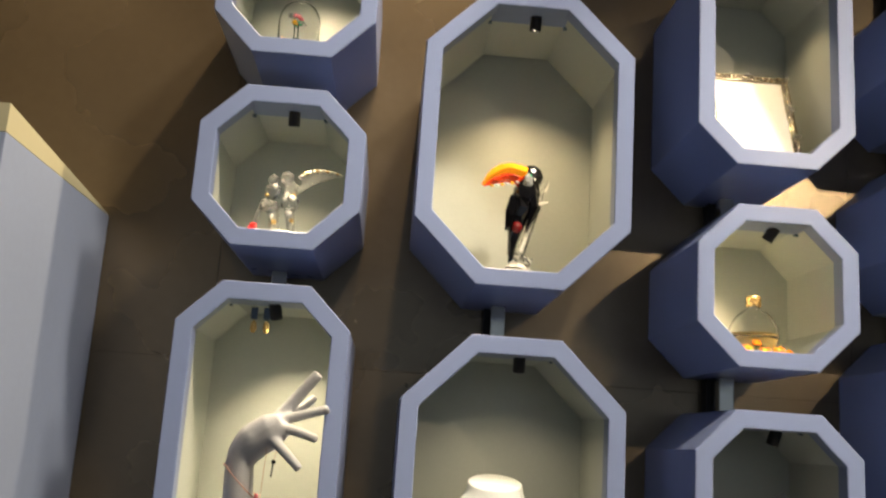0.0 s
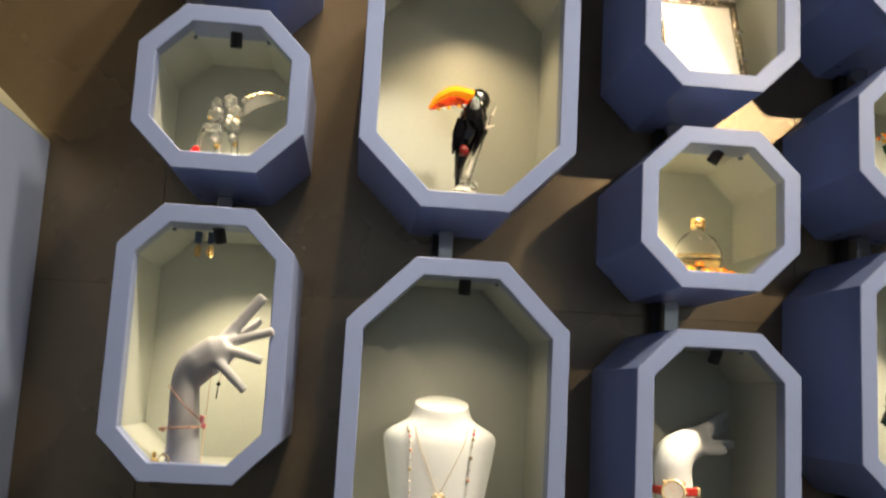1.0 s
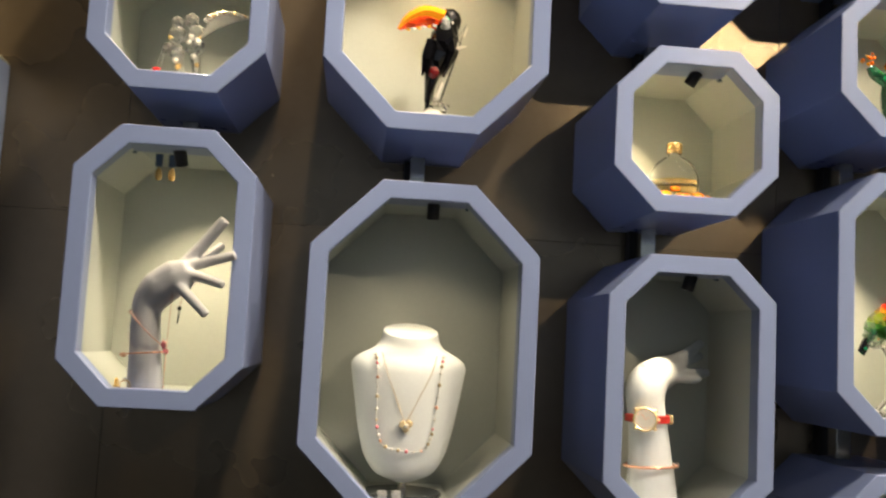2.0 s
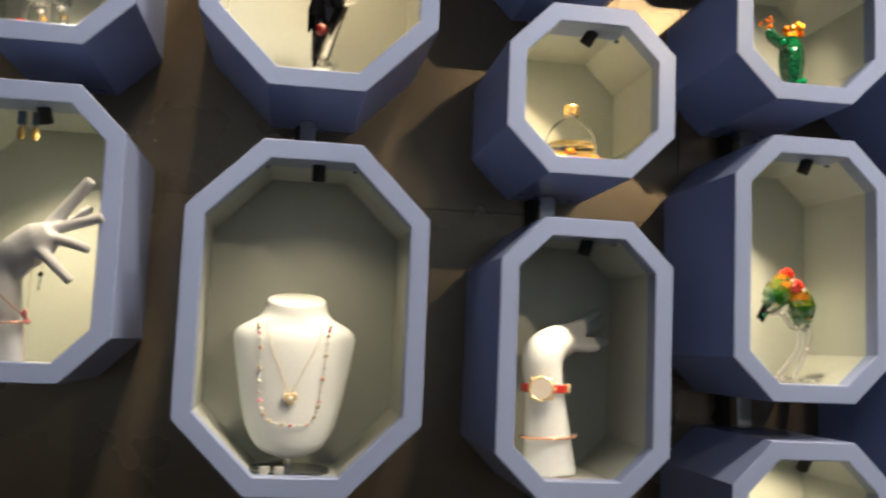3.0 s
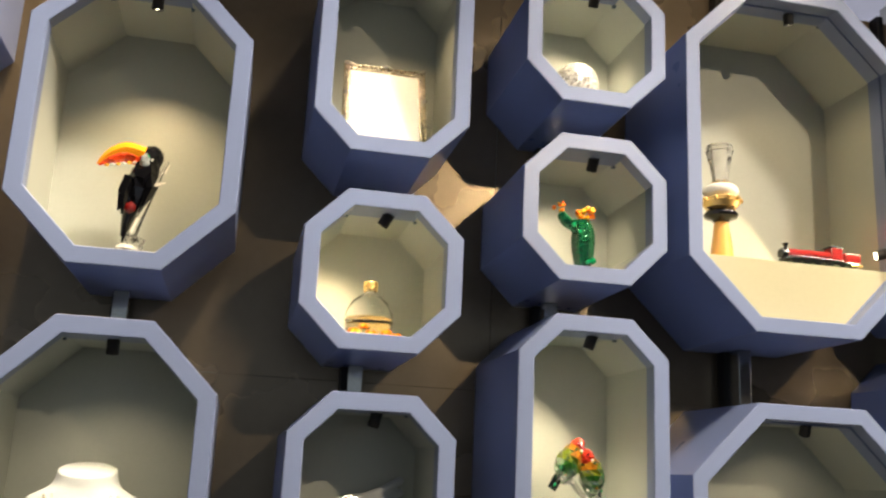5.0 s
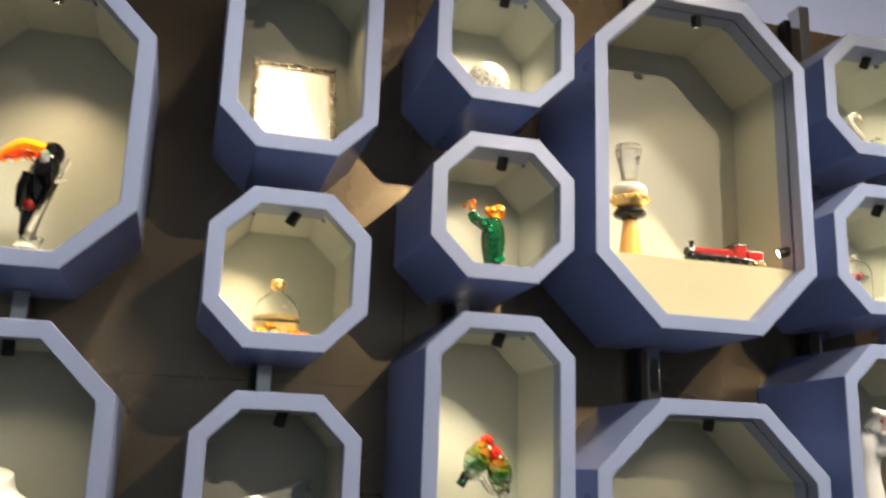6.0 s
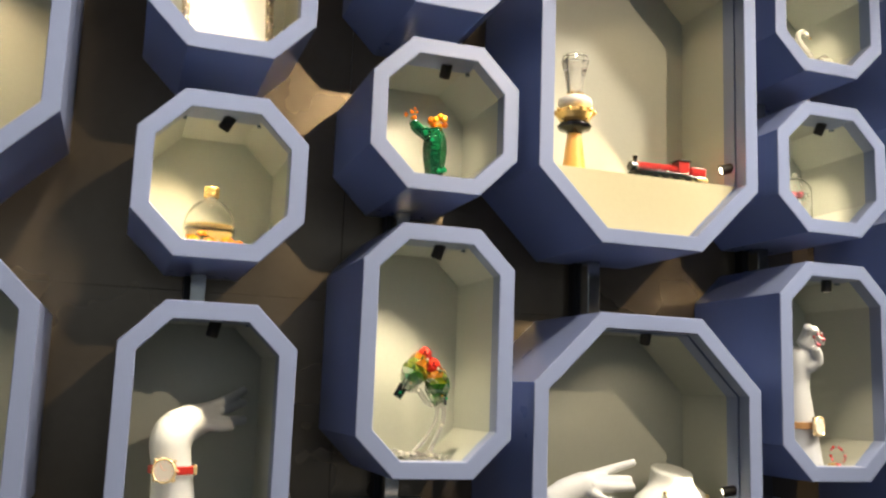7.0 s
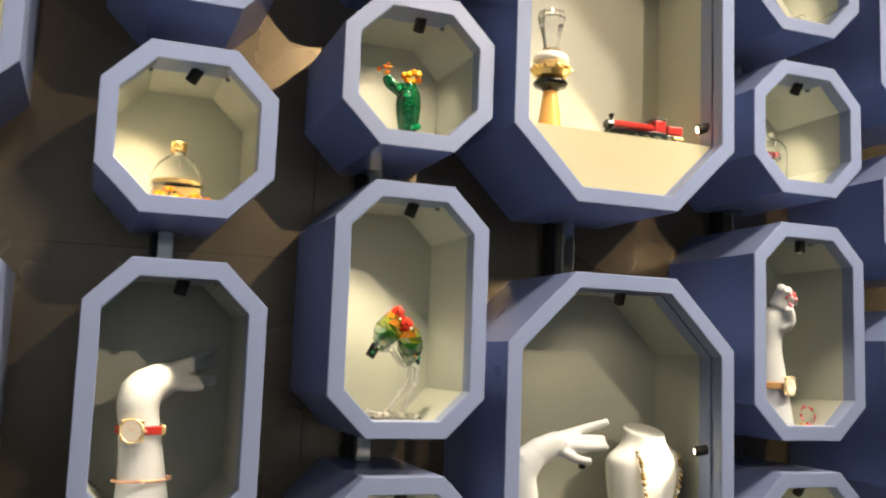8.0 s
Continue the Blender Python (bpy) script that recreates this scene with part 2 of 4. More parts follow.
def spot_at(box, base, target, power, cone, blend, tint):
    """A little black spot lamp fixed at base (in the box's coordinates), pointing at target."""
    d = (target - base).normalized()
    m = Matrix.Translation(base) @ d.to_track_quat("Z", "Y").to_matrix().to_4x4()
    body = part("spot_lamp", lathe([(0.0105, -0.002), (0.0112, 0.0), (0.0112, 0.026), (0.0102, 0.027), (0.0092, 0.0265), (0.0090, 0.0225)], 18, m=m), BLACK, box, "small black spot lamp")
    part("lens", lathe([(0.0088, 0.0227), (0.0066, 0.0245), (0.0002, 0.0252)], 16, m=m), LENS, body, "glowing warm lens")
    origin = Vector(box.location) + base + d * 0.03
    lamp("spot_light", "SPOT", power, tint, look(origin, origin + d), spot_size=radians(cone), spot_blend=blend, shadow_soft_size=0.006)


SIDE = {"engine": (-0.90, 0.17, -0.28, 6.5, 0.062, 108, 0.12), "couple": (-0.15, 0.055, -0.03, 4.4, 0.278, 92, 0.8)}
AIM = (0, 0.13, -0.17)
CONES = {"bracelets": 66, "watch": 38, "bust": 120}
SOFT = {"toucan": 1.0, "perfume": 1.0, "wrist": 1.0, "dome": 1.0, "figurine": 1.0, "cactus": 1.0, "bust": 1.0}
BOXES, box_size, PLACES = {}, {}, []
for key, size, col, cz, aim, power in (
        ("dome", "S", 0, 2.345, AIM, 4.2), ("figurine", "S", 0, 1.9756, (0, 0.06, -0.2), 5.6), ("wrist", "T", 0, 1.5208, (0.06, 0.14, -0.36), 10.5),
        ("toucan", "M", 1, 2.0745, (0, 0.13, -0.46), 9.5), ("bust", "M", 1, 1.4051, (0, 0.09, -0.36), 2.3),
        ("picture", "T", 2, 2.2897, (0.02, 0.10, -0.32), 2.0), ("perfume", "S", 2, 1.8227, (-0.10, 0.08, -0.18), 13), ("watch", "T", 2, 1.3567, (-0.045, 0.05, -0.2), 6.5),
        ("globe", "S", 3, 2.3634, AIM, 4.2), ("cactus", "S", 3, 1.9885, AIM, 3.5), ("parrots", "T", 3, 1.532, (-0.10, 0.10, -0.36), 9), ("low_a", "T", 3, 0.988, AIM, 5.0),
        ("engine", "L", 4, 2.1564, (0.10, 0.12, -0.5), 1.8), ("couple", "L", 4, 1.2367, (0.06, 0.20, -0.30), 0.7),
        ("swan", "S", 5, 2.3634, AIM, 5.2), ("rose", "S", 5, 1.9885, AIM, 5.6), ("bracelets", "T", 5, 1.532, (-0.015, 0.0, -0.4), 5.0), ("low_b", "T", 5, 0.988, AIM, 5.0),
        ("far_a", "T", 6, 2.2897, AIM, 5.0), ("far_b", "S", 6, 1.8227, AIM, 5.0), ("far_c", "T", 6, 1.3567, AIM, 5.0)):
    box_size[key] = size
    PLACES.append((size, col, cz))
    BOXES[key] = display_box(size, COLS[col], cz, aim, power, side=SIDE.get(key), cone=CONES.get(key, 100), blend=SOFT.get(key, 0.7), tint=YELLOWISH if key in ("toucan", "perfume", "picture", "engine") else NEUTRAL)
for key in ("engine", "couple"):
    w, h, c = SIZES["L"]
    g = LINE + 0.001
    z0, z1 = -h / 2 + g, -h / 2 + PLINTH
    inset = c - 0.586 * g
    pts = lambda y: [(-w / 2 + g + inset, y, z0), (w / 2 - g - inset, y, z0), (w / 2 - g, y, z0 + inset), (w / 2 - g, y, z1), (-w / 2 + g, y, z1), (-w / 2 + g, y, z0 + inset)]
    part("plinth", loft([pts(RIM_DEEP + 0.0012), pts(BACK - 0.001)]), CREAM, BOXES[key], "cream plinth board filling the foot of the box")

# steel rails that carry each column, seen in the gaps between the boxes
for col, cx in enumerate(COLS):
    spans = sorted((cz - SIZES[size][1] / 2, cz + SIZES[size][1] / 2) for size, c, cz in PLACES if c == col)
    rail = thing("steel_rail", (cx - 0.015, 1.888, 0), "satin steel upright rail standing off the brown wall", "rail", "upright rails")
    for z0, z1 in zip([b for a, b in spans], [a for a, b in spans[1:]] + [2.716]):
        if z1 - z0 > 0.004:
            part("tube", cube(-0.010, 0.020, 0, 0.05, z0 + 0.0005, z1 - 0.0005, 0.0015), CHROME, rail)
            # black strip behind the tube, set a little to its left
            part("back_strip", cube(-0.019, 0.012, 0.0505, WALL_Y - 1.888 - 0.001, z0 + 0.0005, min(z1 - 0.0005, WALL_TOP)), BLACK, rail, "black strip between the rail and the wall")

# big blue cabinet at the end of the wall, with a cream board on top
cab = thing("corner_cabinet", (-0.616, 1.414, 0), "tall blue cabinet with a cream top board", "cabinet")
part("body", cube(-0.9, 0, 0, WALL_Y - 1.414 - 0.002, 0, 1.927, 0.002), CABINET, cab)
bm = loft([[(-0.9, 0.004, 1.929), (-0.002, 0.004, 1.929), (-0.002, 0.004, 1.975), (-0.9, 0.004, 1.975)],
           [(-0.9, WALL_Y - 1.416, 1.929), (-0.002, WALL_Y - 1.416, 1.929), (-0.002, WALL_Y - 1.416, 1.931), (-0.9, WALL_Y - 1.416, 1.931)]])
part("top_board", bm, CREAM, cab, "sloping cream top board")

# ---------------------------------------------------------------- things in the boxes
WHITE = material("matt_white_form", (0.66, 0.695, 0.71), 0.55, vary=0.04, scale=9, bump=0.08, bump_scale=600)
# darker satin copy of the white form: the forearms' shade is in the colour
SHADEWHITE = material("shaded_white_form", (0.47, 0.50, 0.54), 0.5, vary=0.04, scale=9, bump=0.08, bump_scale=600)
GREYWHITE = material("flocked_grey_form", (0.40, 0.41, 0.43), 0.85, vary=0.05, scale=9, bump=0.25, bump_scale=900)
ROSEGOLD = material("rose_gold", (0.86, 0.47, 0.32), 0.28, 0.65, vary=0.05)
PALEGOLD = material("pale_gold", (0.90, 0.72, 0.42), 0.22, 0.6, vary=0.06)
GOLD = material("polished_gold", (0.92, 0.63, 0.24), 0.24, 0.7, vary=0.05)
SILVER = material("ornate_silver", (0.36, 0.31, 0.23), 0.22, 1.0, vary=0.2, scale=90, facet=200.0)
CARD = material("white_card", (0.86, 0.83, 0.76), 0.45, vary=0.02)
JET = material("black_crystal", (0.003, 0.003, 0.004), 0.10, vary=0.0)
CLEAR = crystal("clear_crystal", (0.99, 0.99, 0.975), 0.015, 1.5, 0.93)
SMOKE = crystal("pale_crystal", (0.94, 0.94, 0.92), 0.03, 1.5, 0.72)
SPARKLE = material("sparkling_cut_crystal", (1.0, 0.99, 0.96), 0.03, vary=0.02, scale=60, bump=0.5, bump_scale=160, Transmission_Weight=0.97, IOR=1.55)
# near-white, so pieces made of it paint in the sparkle of cut crystal
GLINT = material("white_glint_facets", (0.95, 0.93, 0.86), 0.05, vary=0.05, scale=60, Coat_Weight=1.0, Transmission_Weight=0.25)
ORANGE = material("orange_crystal", (0.95, 0.22, 0.015), 0.08, vary=0.2, scale=60, Coat_Weight=1.0, facet=160.0)
AMBER = material("amber_crystal", (0.95, 0.42, 0.03), 0.08, vary=0.2, scale=60, Coat_Weight=1.0, facet=130.0)
BEAK_TOP = material("amber_beak", (0.92, 0.34, 0.015), 0.08, vary=0.15, scale=30, Coat_Weight=1.0)
BEAK_LOW = material("red_orange_beak", (0.72, 0.06, 0.008), 0.08, vary=0.15, scale=30, Coat_Weight=1.0, facet=75.0)
MOTTLE = material("amber_green_crystal", (0.30, 0.11, 0.006), 0.06, vary=0.3, scale=70, Coat_Weight=1.0, Transmission_Weight=0.3)
BIB = material("grey_crystal_bib", (0.22, 0.235, 0.24), 0.1, vary=0.3, scale=60, Coat_Weight=1.0, facet=170.0)
YELLOW = material("yellow_crystal", (0.62, 0.34, 0.02), 0.08, vary=0.25, scale=60, Coat_Weight=1.0, facet=170.0)
RUBY = material("ruby_crystal", (0.40, 0.022, 0.012), 0.07, vary=0.2, scale=60, Coat_Weight=1.0)
RED = material("red_crystal", (0.55, 0.012, 0.01), 0.08, vary=0.2, scale=60, Coat_Weight=1.0, facet=170.0)
GREEN = material("green_crystal", (0.002, 0.10, 0.034), 0.05, vary=0.35, scale=50, Coat_Weight=0.4, facet=130.0, Transmission_Weight=0.5)
EMERALD = material("bright_emerald_facets", (0.01, 0.40, 0.16), 0.05, vary=0.2, scale=60, Coat_Weight=1.0, Transmission_Weight=0.3)
DEEPRED = material("deep_red_crystal", (0.12, 0.004, 0.004), 0.2, vary=0.2, scale=60)
LOCO_RED = material("red_lacquer", (0.42, 0.010, 0.008), 0.34, vary=0.15, scale=50)
OLIVE = material("olive_crystal", (0.11, 0.14, 0.008), 0.08, vary=0.25, scale=60, Coat_Weight=1.0, Transmission_Weight=0.3)
LEAF = material("leaf_green_crystal", (0.020, 0.11, 0.008), 0.06, vary=0.35, scale=60, Coat_Weight=1.0, Transmission_Weight=0.4)
PINK = material("pink_crystal", (0.80, 0.22, 0.28), 0.08, vary=0.2, scale=80, Coat_Weight=1.0, facet=200.0)
TEAL = material("teal_crystal", (0.03, 0.42, 0.38), 0.08, vary=0.2, scale=80, Coat_Weight=1.0, facet=200.0)
STRAP = material("red_leather", (0.36, 0.018, 0.014), 0.45, vary=0.12, scale=40, bump=0.3)
TAN = material("tan_leather", (0.46, 0.25, 0.10), 0.45, vary=0.12, scale=40, bump=0.3)
SLATE = material("dark_glass_disc", (0.03, 0.035, 0.04), 0.12, vary=0.0)
GLASS = crystal("flask_glass", (1, 1, 1), 0.0, 1.3)
LIQUID = crystal("amber_liquid", (0.86, 0.62, 0.30), 0.0, 1.33)
DIAL = material("pearl_dial", (0.82, 0.78, 0.70), 0.25, vary=0.04)


def joined(name, pieces, smooth=False):
    """One mesh object out of several shaped pieces, each with its own material."""
    main, mats = bmesh.new(), []
    for bm, mat in pieces:
        if mat not in mats:
            mats.append(mat)
        bmesh.ops.recalc_face_normals(bm, faces=bm.faces)
        for f in bm.faces:
            f.material_index, f.smooth = mats.index(mat), smooth
        me = bpy.data.meshes.new("piece")
        bm.to_mesh(me)
        bm.free()
        main.from_mesh(me)
        bpy.data.meshes.remove(me)
    me = bpy.data.meshes.new(name)
    main.to_mesh(me)
    main.free()
    for mat in mats:
        me.materials.append(mat)
    return new(name, me)


def sculpt(name, pieces, at, label, category, smooth=False, melt=0.0, group=""):
    """A thing of one mesh; melt fuses its pieces into one flowing skin."""
    ob = joined(name, pieces, smooth)
    ob.location = at
    if melt:
        re = ob.modifiers.new("melt", "REMESH")
        re.mode, re.voxel_size, re.use_smooth_shade = "VOXEL", melt, True
        sm = ob.modifiers.new("flow", "SMOOTH")
        sm.factor, sm.iterations = 0.6, 10
    return tagged(ob, label, category, group)


def assembled(name, parts, at, label, category, group=""):
    """A thing of several named parts; parts: (name, pieces, label) each."""
    root = thing(name, at, label, category, group)
    for part_name, pieces, part_label in parts:
        if pieces:
            tagged(joined(part_name, pieces), part_label).parent = root
    return root


def spot_in(key, y, dx=0.0, dz=0.0):
    """A place on the floor of a box, y metres along the depth axis of the room."""
    box = BOXES[key]
    size = box_size[key]
    h = SIZES[size][1]
    z = box.location.z - h / 2 + LINE + 0.0005
    if size == "L":
        z = box.location.z - h / 2 + PLINTH + 0.0005
    return Vector((box.location.x + dx, y, z + dz))


def ring(c, rx, ry, r, tilt=0.0, turn=0.0, n=40, bm=None, k=8):
    """A closed hoop round c, tilted about the depth axis."""
    bm = bm or bmesh.new()
    rows = []
    for i in range(n):
        a = 2 * math.pi * i / n
        out = Vector((math.cos(a), math.sin(a), 0))
        m = Matrix.Rotation(turn, 3, "X") @ Matrix.Rotation(tilt, 3, "Y")
        p = m @ Vector((rx * out.x, ry * out.y, 0)) + Vector(c)
        side, up = m @ out, m @ Vector((0, 0, 1))
        rows.append([bm.verts.new(p + r * (math.cos(2 * math.pi * j / k) * side + math.sin(2 * math.pi * j / k) * up)) for j in range(k)])
    for i in range(n):
        a, b = rows[i], rows[(i + 1) % n]
        for j in range(k):
            bm.faces.new((a[j], a[(j + 1) % k], b[(j + 1) % k], b[j]))
    return bm


def band(c, rx, ry, height, thick, tilt=0.0, n=40):
    """A flat strap round c."""
    bm = bmesh.new()
    rows = []
    m = Matrix.Rotation(tilt, 3, "Y")
    for i in range(n):
        a = 2 * math.pi * i / n
        ca, sa = math.cos(a), math.sin(a)
        rows.append([bm.verts.new(m @ Vector((ca * (rx + t), sa * (ry + t), z)) + Vector(c)) for t, z in ((0, -height / 2), (thick, -height / 2 + thick / 2), (thick, height / 2 - thick / 2), (0, height / 2))])
    for i in range(n):
        a, b = rows[i], rows[(i + 1) % n]
        for j in range(4):
            bm.faces.new((a[j], a[(j + 1) % 4], b[(j + 1) % 4], b[j]))
    return bm


# --- crystal toucan on its stand
rnd = random.Random(4)


def plumage(points, radii, bands, n=9, wide=1.0, noise=0.10):
    """A cut-crystal body along points: flat facets, coloured by bands of (share of the length, material) with a ragged border."""
    pts = curve_points(points, 2)
    rad = np.interp(np.linspace(0, 1, len(pts)), np.linspace(0, 1, len(radii)), radii)
    rows = []
    for i, p in enumerate(pts):
        d = (pts[min(i + 1, len(pts) - 1)] - pts[max(i - 1, 0)]).normalized()
        side = Vector((0, 1, 0)).cross(d).normalized()
        rows.append([p + float(rad[i]) * rnd.uniform(0.93, 1.07) * (wide * math.cos(2 * math.pi * (k + 0.5 * (i % 2)) / n) * side + math.sin(2 * math.pi * (k + 0.5 * (i % 2)) / n) * Vector((0, 1, 0))) for k in range(n)])
    shells = collections.OrderedDict()
    for i, (a, b) in enumerate(zip(rows, rows[1:])):
        for k in range(n):
            u = (i + 0.5) / (len(rows) - 1) + rnd.uniform(-noise, noise)
            mat = next(m for stop, m in bands if u <= stop or stop >= 1)
            bm = shells.setdefault(mat, bmesh.new())
            for tri in ((a[k], a[(k + 1) % n], b[k]), (a[(k + 1) % n], b[(k + 1) % n], b[k])):
                bm.faces.new([bm.verts.new(q) for q in tri])
    return [(bm, mat) for mat, bm in shells.items()]


at = spot_in("toucan", 1.77)
bird = [
    *plumage([(0.030, 0, 0.222), (0.021, 0, 0.185), (0.011, 0, 0.150), (0.002, 0, 0.110), (-0.008, 0, 0.056)], [0.017, 0.022, 0.026, 0.0265, 0.025, 0.021, 0.015, 0.010, 0.004], ((1.0, JET),), 9),
    (tube([(-0.006, -0.016, 0.170), (-0.014, -0.018, 0.140), (-0.019, -0.014, 0.102)], [0.010, 0.010, 0.002], 5), JET), (tube([(0.030, -0.014, 0.178), (0.036, -0.018, 0.150), (0.020, -0.014, 0.100)], [0.010, 0.011, 0.002], 5), JET),
    (tube([(-0.004, -0.024, 0.160), (-0.010, -0.026, 0.130), (-0.011, -0.020, 0.094)], [0.009, 0.008, 0.002], 5), JET),
    (ball((0.029, 0.002, 0.217), 0.024, (0.95, 0.85, 1.05), 2), JET),
    (tube(curve_points([(0.016, 0, 0.222), (-0.02, -0.002, 0.228), (-0.05, -0.003, 0.213), (-0.069, -0.004, 0.192)], 4), [0.0165, 0.0165, 0.016, 0.0155, 0.015, 0.0145, 0.013, 0.012, 0.010, 0.008, 0.006, 0.004, 0.002], 8), BEAK_TOP),
    (tube(curve_points([(0.012, 0, 0.209), (-0.02, -0.002, 0.214), (-0.048, -0.003, 0.203), (-0.066, -0.004, 0.190)], 4), [0.012, 0.0125, 0.013, 0.013, 0.0125, 0.012, 0.011, 0.010, 0.008, 0.006, 0.005, 0.003, 0.002], 8), BEAK_LOW),
    (ball((0.020, -0.019, 0.203), 0.0150, (0.75, 0.6, 1.15), 1), BIB), (ball((0.012, -0.019, 0.209), 0.0042, (1, 1, 1), 1), RED), (ball((0.024, -0.021, 0.213), 0.0034, (1, 1, 1), 1), EMERALD), (ball((0.032, -0.020, 0.206), 0.003, (1, 1, 1), 1), GLINT),
    (ball((0.002, -0.013, 0.110), 0.0125, (0.95, 0.8, 1.0), 2), DEEPRED),
    (tube([(0.008, 0.012, 0.15), (0.0, 0.012, 0.10), (-0.006, 0.006, 0.03)], [0.013, 0.011, 0.003], 6), JET)]
# row under the beak; the white beads are painted glints
for i in range(6):
    bird.append((ball((-0.050 + 0.010 * i, -0.009, 0.1905 + 0.0022 * i), 0.0042, (1.2, 0.9, 0.8), 1), GLINT if i % 2 else AMBER))
sculpt("toucan_figurine", bird, at, "black crystal toucan figurine with an orange beak", "figurine")
stand = [(tube([(0.008, -0.012, 0.045), (0.024, -0.014, 0.10), (0.042, -0.010, 0.155), (0.050, -0.004, 0.185), (0.060, 0, 0.212)], [0.010, 0.008, 0.006, 0.004, 0.0015], 6), SPARKLE),
         (ball((0.016, -0.004, 0.044), 0.021, (1.1, 1, 0.8), 1), SPARKLE), (lathe([(0.030, 0.0), (0.031, 0.012), (0.026, 0.028), (0.018, 0.034)], 9, at=(0.012, 0, 0)), SMOKE), (lathe([(0.022, 0.0285), (0.016, 0.036), (0.006, 0.040)], 8, at=(0.004, -0.010, 0)), GLINT),
         (ball((0.040, -0.006, 0.176), 0.008, (1, 1, 1), 1), SPARKLE), (tube([(0.030, -0.016, 0.150), (0.048, -0.018, 0.160), (0.062, -0.012, 0.166)], [0.004, 0.0035, 0.001], 5), GLINT), (tube([(0.010, -0.020, 0.060), (0.020, -0.020, 0.090)], [0.004, 0.003], 5), GLINT), (tube([(0.056, -0.004, 0.186), (0.064, -0.002, 0.206)], [0.003, 0.001], 5), GLINT), (ball((0.0, -0.012, 0.032), 0.014, (1.2, 1, 0.8), 1), SPARKLE)]
sculpt("crystal_branch_stand", stand, at + Vector((0, 0, 0)), "clear cut crystal branch stand under the toucan", "stand")

# --- forearm forms for jewellery
def digit(a, b, c, r0=0.0085, r1=0.0062):
    r0, r1 = r0 + 0.0020, r1 + 0.0026
    return tube(curve_points([a, b, c], 4), [r0 + (r1 - r0) * i / 8 for i in range(9)], 10)


def leaned(ob, lean, size, lift=0.0):
    """Leans a form towards the room, scales and lifts it in its own coordinates."""
    m = Matrix.Identity(4)
    m[1][2] = -lean
    ob.data.transform(Matrix.Translation((0, 0, lift)) @ m @ Matrix.Scale(size, 4))
    return ob


def wrist_form(at):
    p = [(tube(curve_points([(-0.030, 0, -0.0056), (-0.031, 0, 0.06), (-0.032, 0, 0.12), (-0.028, -0.002, 0.155), (-0.006, -0.006, 0.182)], 4),
               [0.032, 0.0315, 0.031, 0.030, 0.029, 0.028, 0.0275, 0.027, 0.0265, 0.026, 0.0258, 0.0258, 0.0265, 0.0275, 0.029, 0.030, 0.030], 16, flat=0.85), GREYWHITE),
         (tube([(-0.030, -0.002, 0.150), (-0.008, -0.006, 0.176), (0.022, -0.010, 0.197), (0.042, -0.012, 0.208)], [0.028, 0.033, 0.032, 0.022], 14, flat=0.75), GREYWHITE),
         (digit((0.022, 0.012, 0.212), (0.055, 0.016, 0.252), (0.096, 0.012, 0.302), 0.0105, 0.0075), GREYWHITE),
         (digit((0.030, 0.004, 0.214), (0.075, -0.004, 0.227), (0.120, -0.010, 0.240)), GREYWHITE),
         (digit((0.032, -0.012, 0.204), (0.070, -0.022, 0.196), (0.104, -0.026, 0.186)), GREYWHITE),
         (digit((0.020, -0.020, 0.186), (0.050, -0.034, 0.160), (0.078, -0.038, 0.132)), GREYWHITE),
         (digit((0.030, 0.016, 0.216), (0.062, 0.036, 0.236), (0.090, 0.050, 0.262), 0.008, 0.005), GREYWHITE)]
    return sculpt("mannequin_forearm", p, at, "grey flocked mannequin forearm with spread fingers for jewellery", "jewellery stand", melt=0.0028)


WRIST_LEAN = (0.23, 0.965, 0.0052)
at = spot_in("wrist", 1.703, 0.0135)
leaned(wrist_form(at), *WRIST_LEAN)
chain = [(ring((-0.031, 0, 0.062), 0.038, 0.034, 0.0016, tilt=-0.10), ROSEGOLD), (ball((0.006, -0.012, 0.066), 0.006, sub=1), PINK), (ball((-0.066, -0.012, 0.057), 0.006, (1.3, 1, 0.8), 1), ROSEGOLD)]
leaned(sculpt("rose_gold_bangle", chain, at, "rose gold bangle round the flocked forearm", "bracelet"), *WRIST_LEAN)
leaned(sculpt("wound_bracelet", [(ring((-0.027, 0, 0.103), 0.042, 0.031, 0.0011, tilt=0.78), ROSEGOLD), (ball((-0.056, -0.008, 0.132), 0.0045, sub=1), CLEAR), (ball((0.003, -0.016, 0.078), 0.006, (0.8, 0.8, 1.4), 1), PINK)],
       at, "thin slanting rose gold bracelet with a crystal", "bracelet"), *WRIST_LEAN)
leaned(sculpt("hanging_pendant", [(tube([(0.018, -0.034, 0.165), (0.012, -0.034, 0.08), (0.008, -0.034, 0.002)], 0.0006, 5), ROSEGOLD), (ball((0.031, -0.034, 0.142), 0.0045, sub=1), JET),
                           (tube([(0.031, -0.034, 0.140), (0.028, -0.034, 0.116)], 0.0011, 5), JET), (tube([(0.036, -0.034, 0.166), (0.031, -0.034, 0.142)], 0.0006, 5), ROSEGOLD)], at, "fine chain and dark pendant hanging from a finger", "necklace"), *WRIST_LEAN)
lid = BOXES["wrist"].location.z + SIZES["T"][1] / 2 - RIM - 0.004
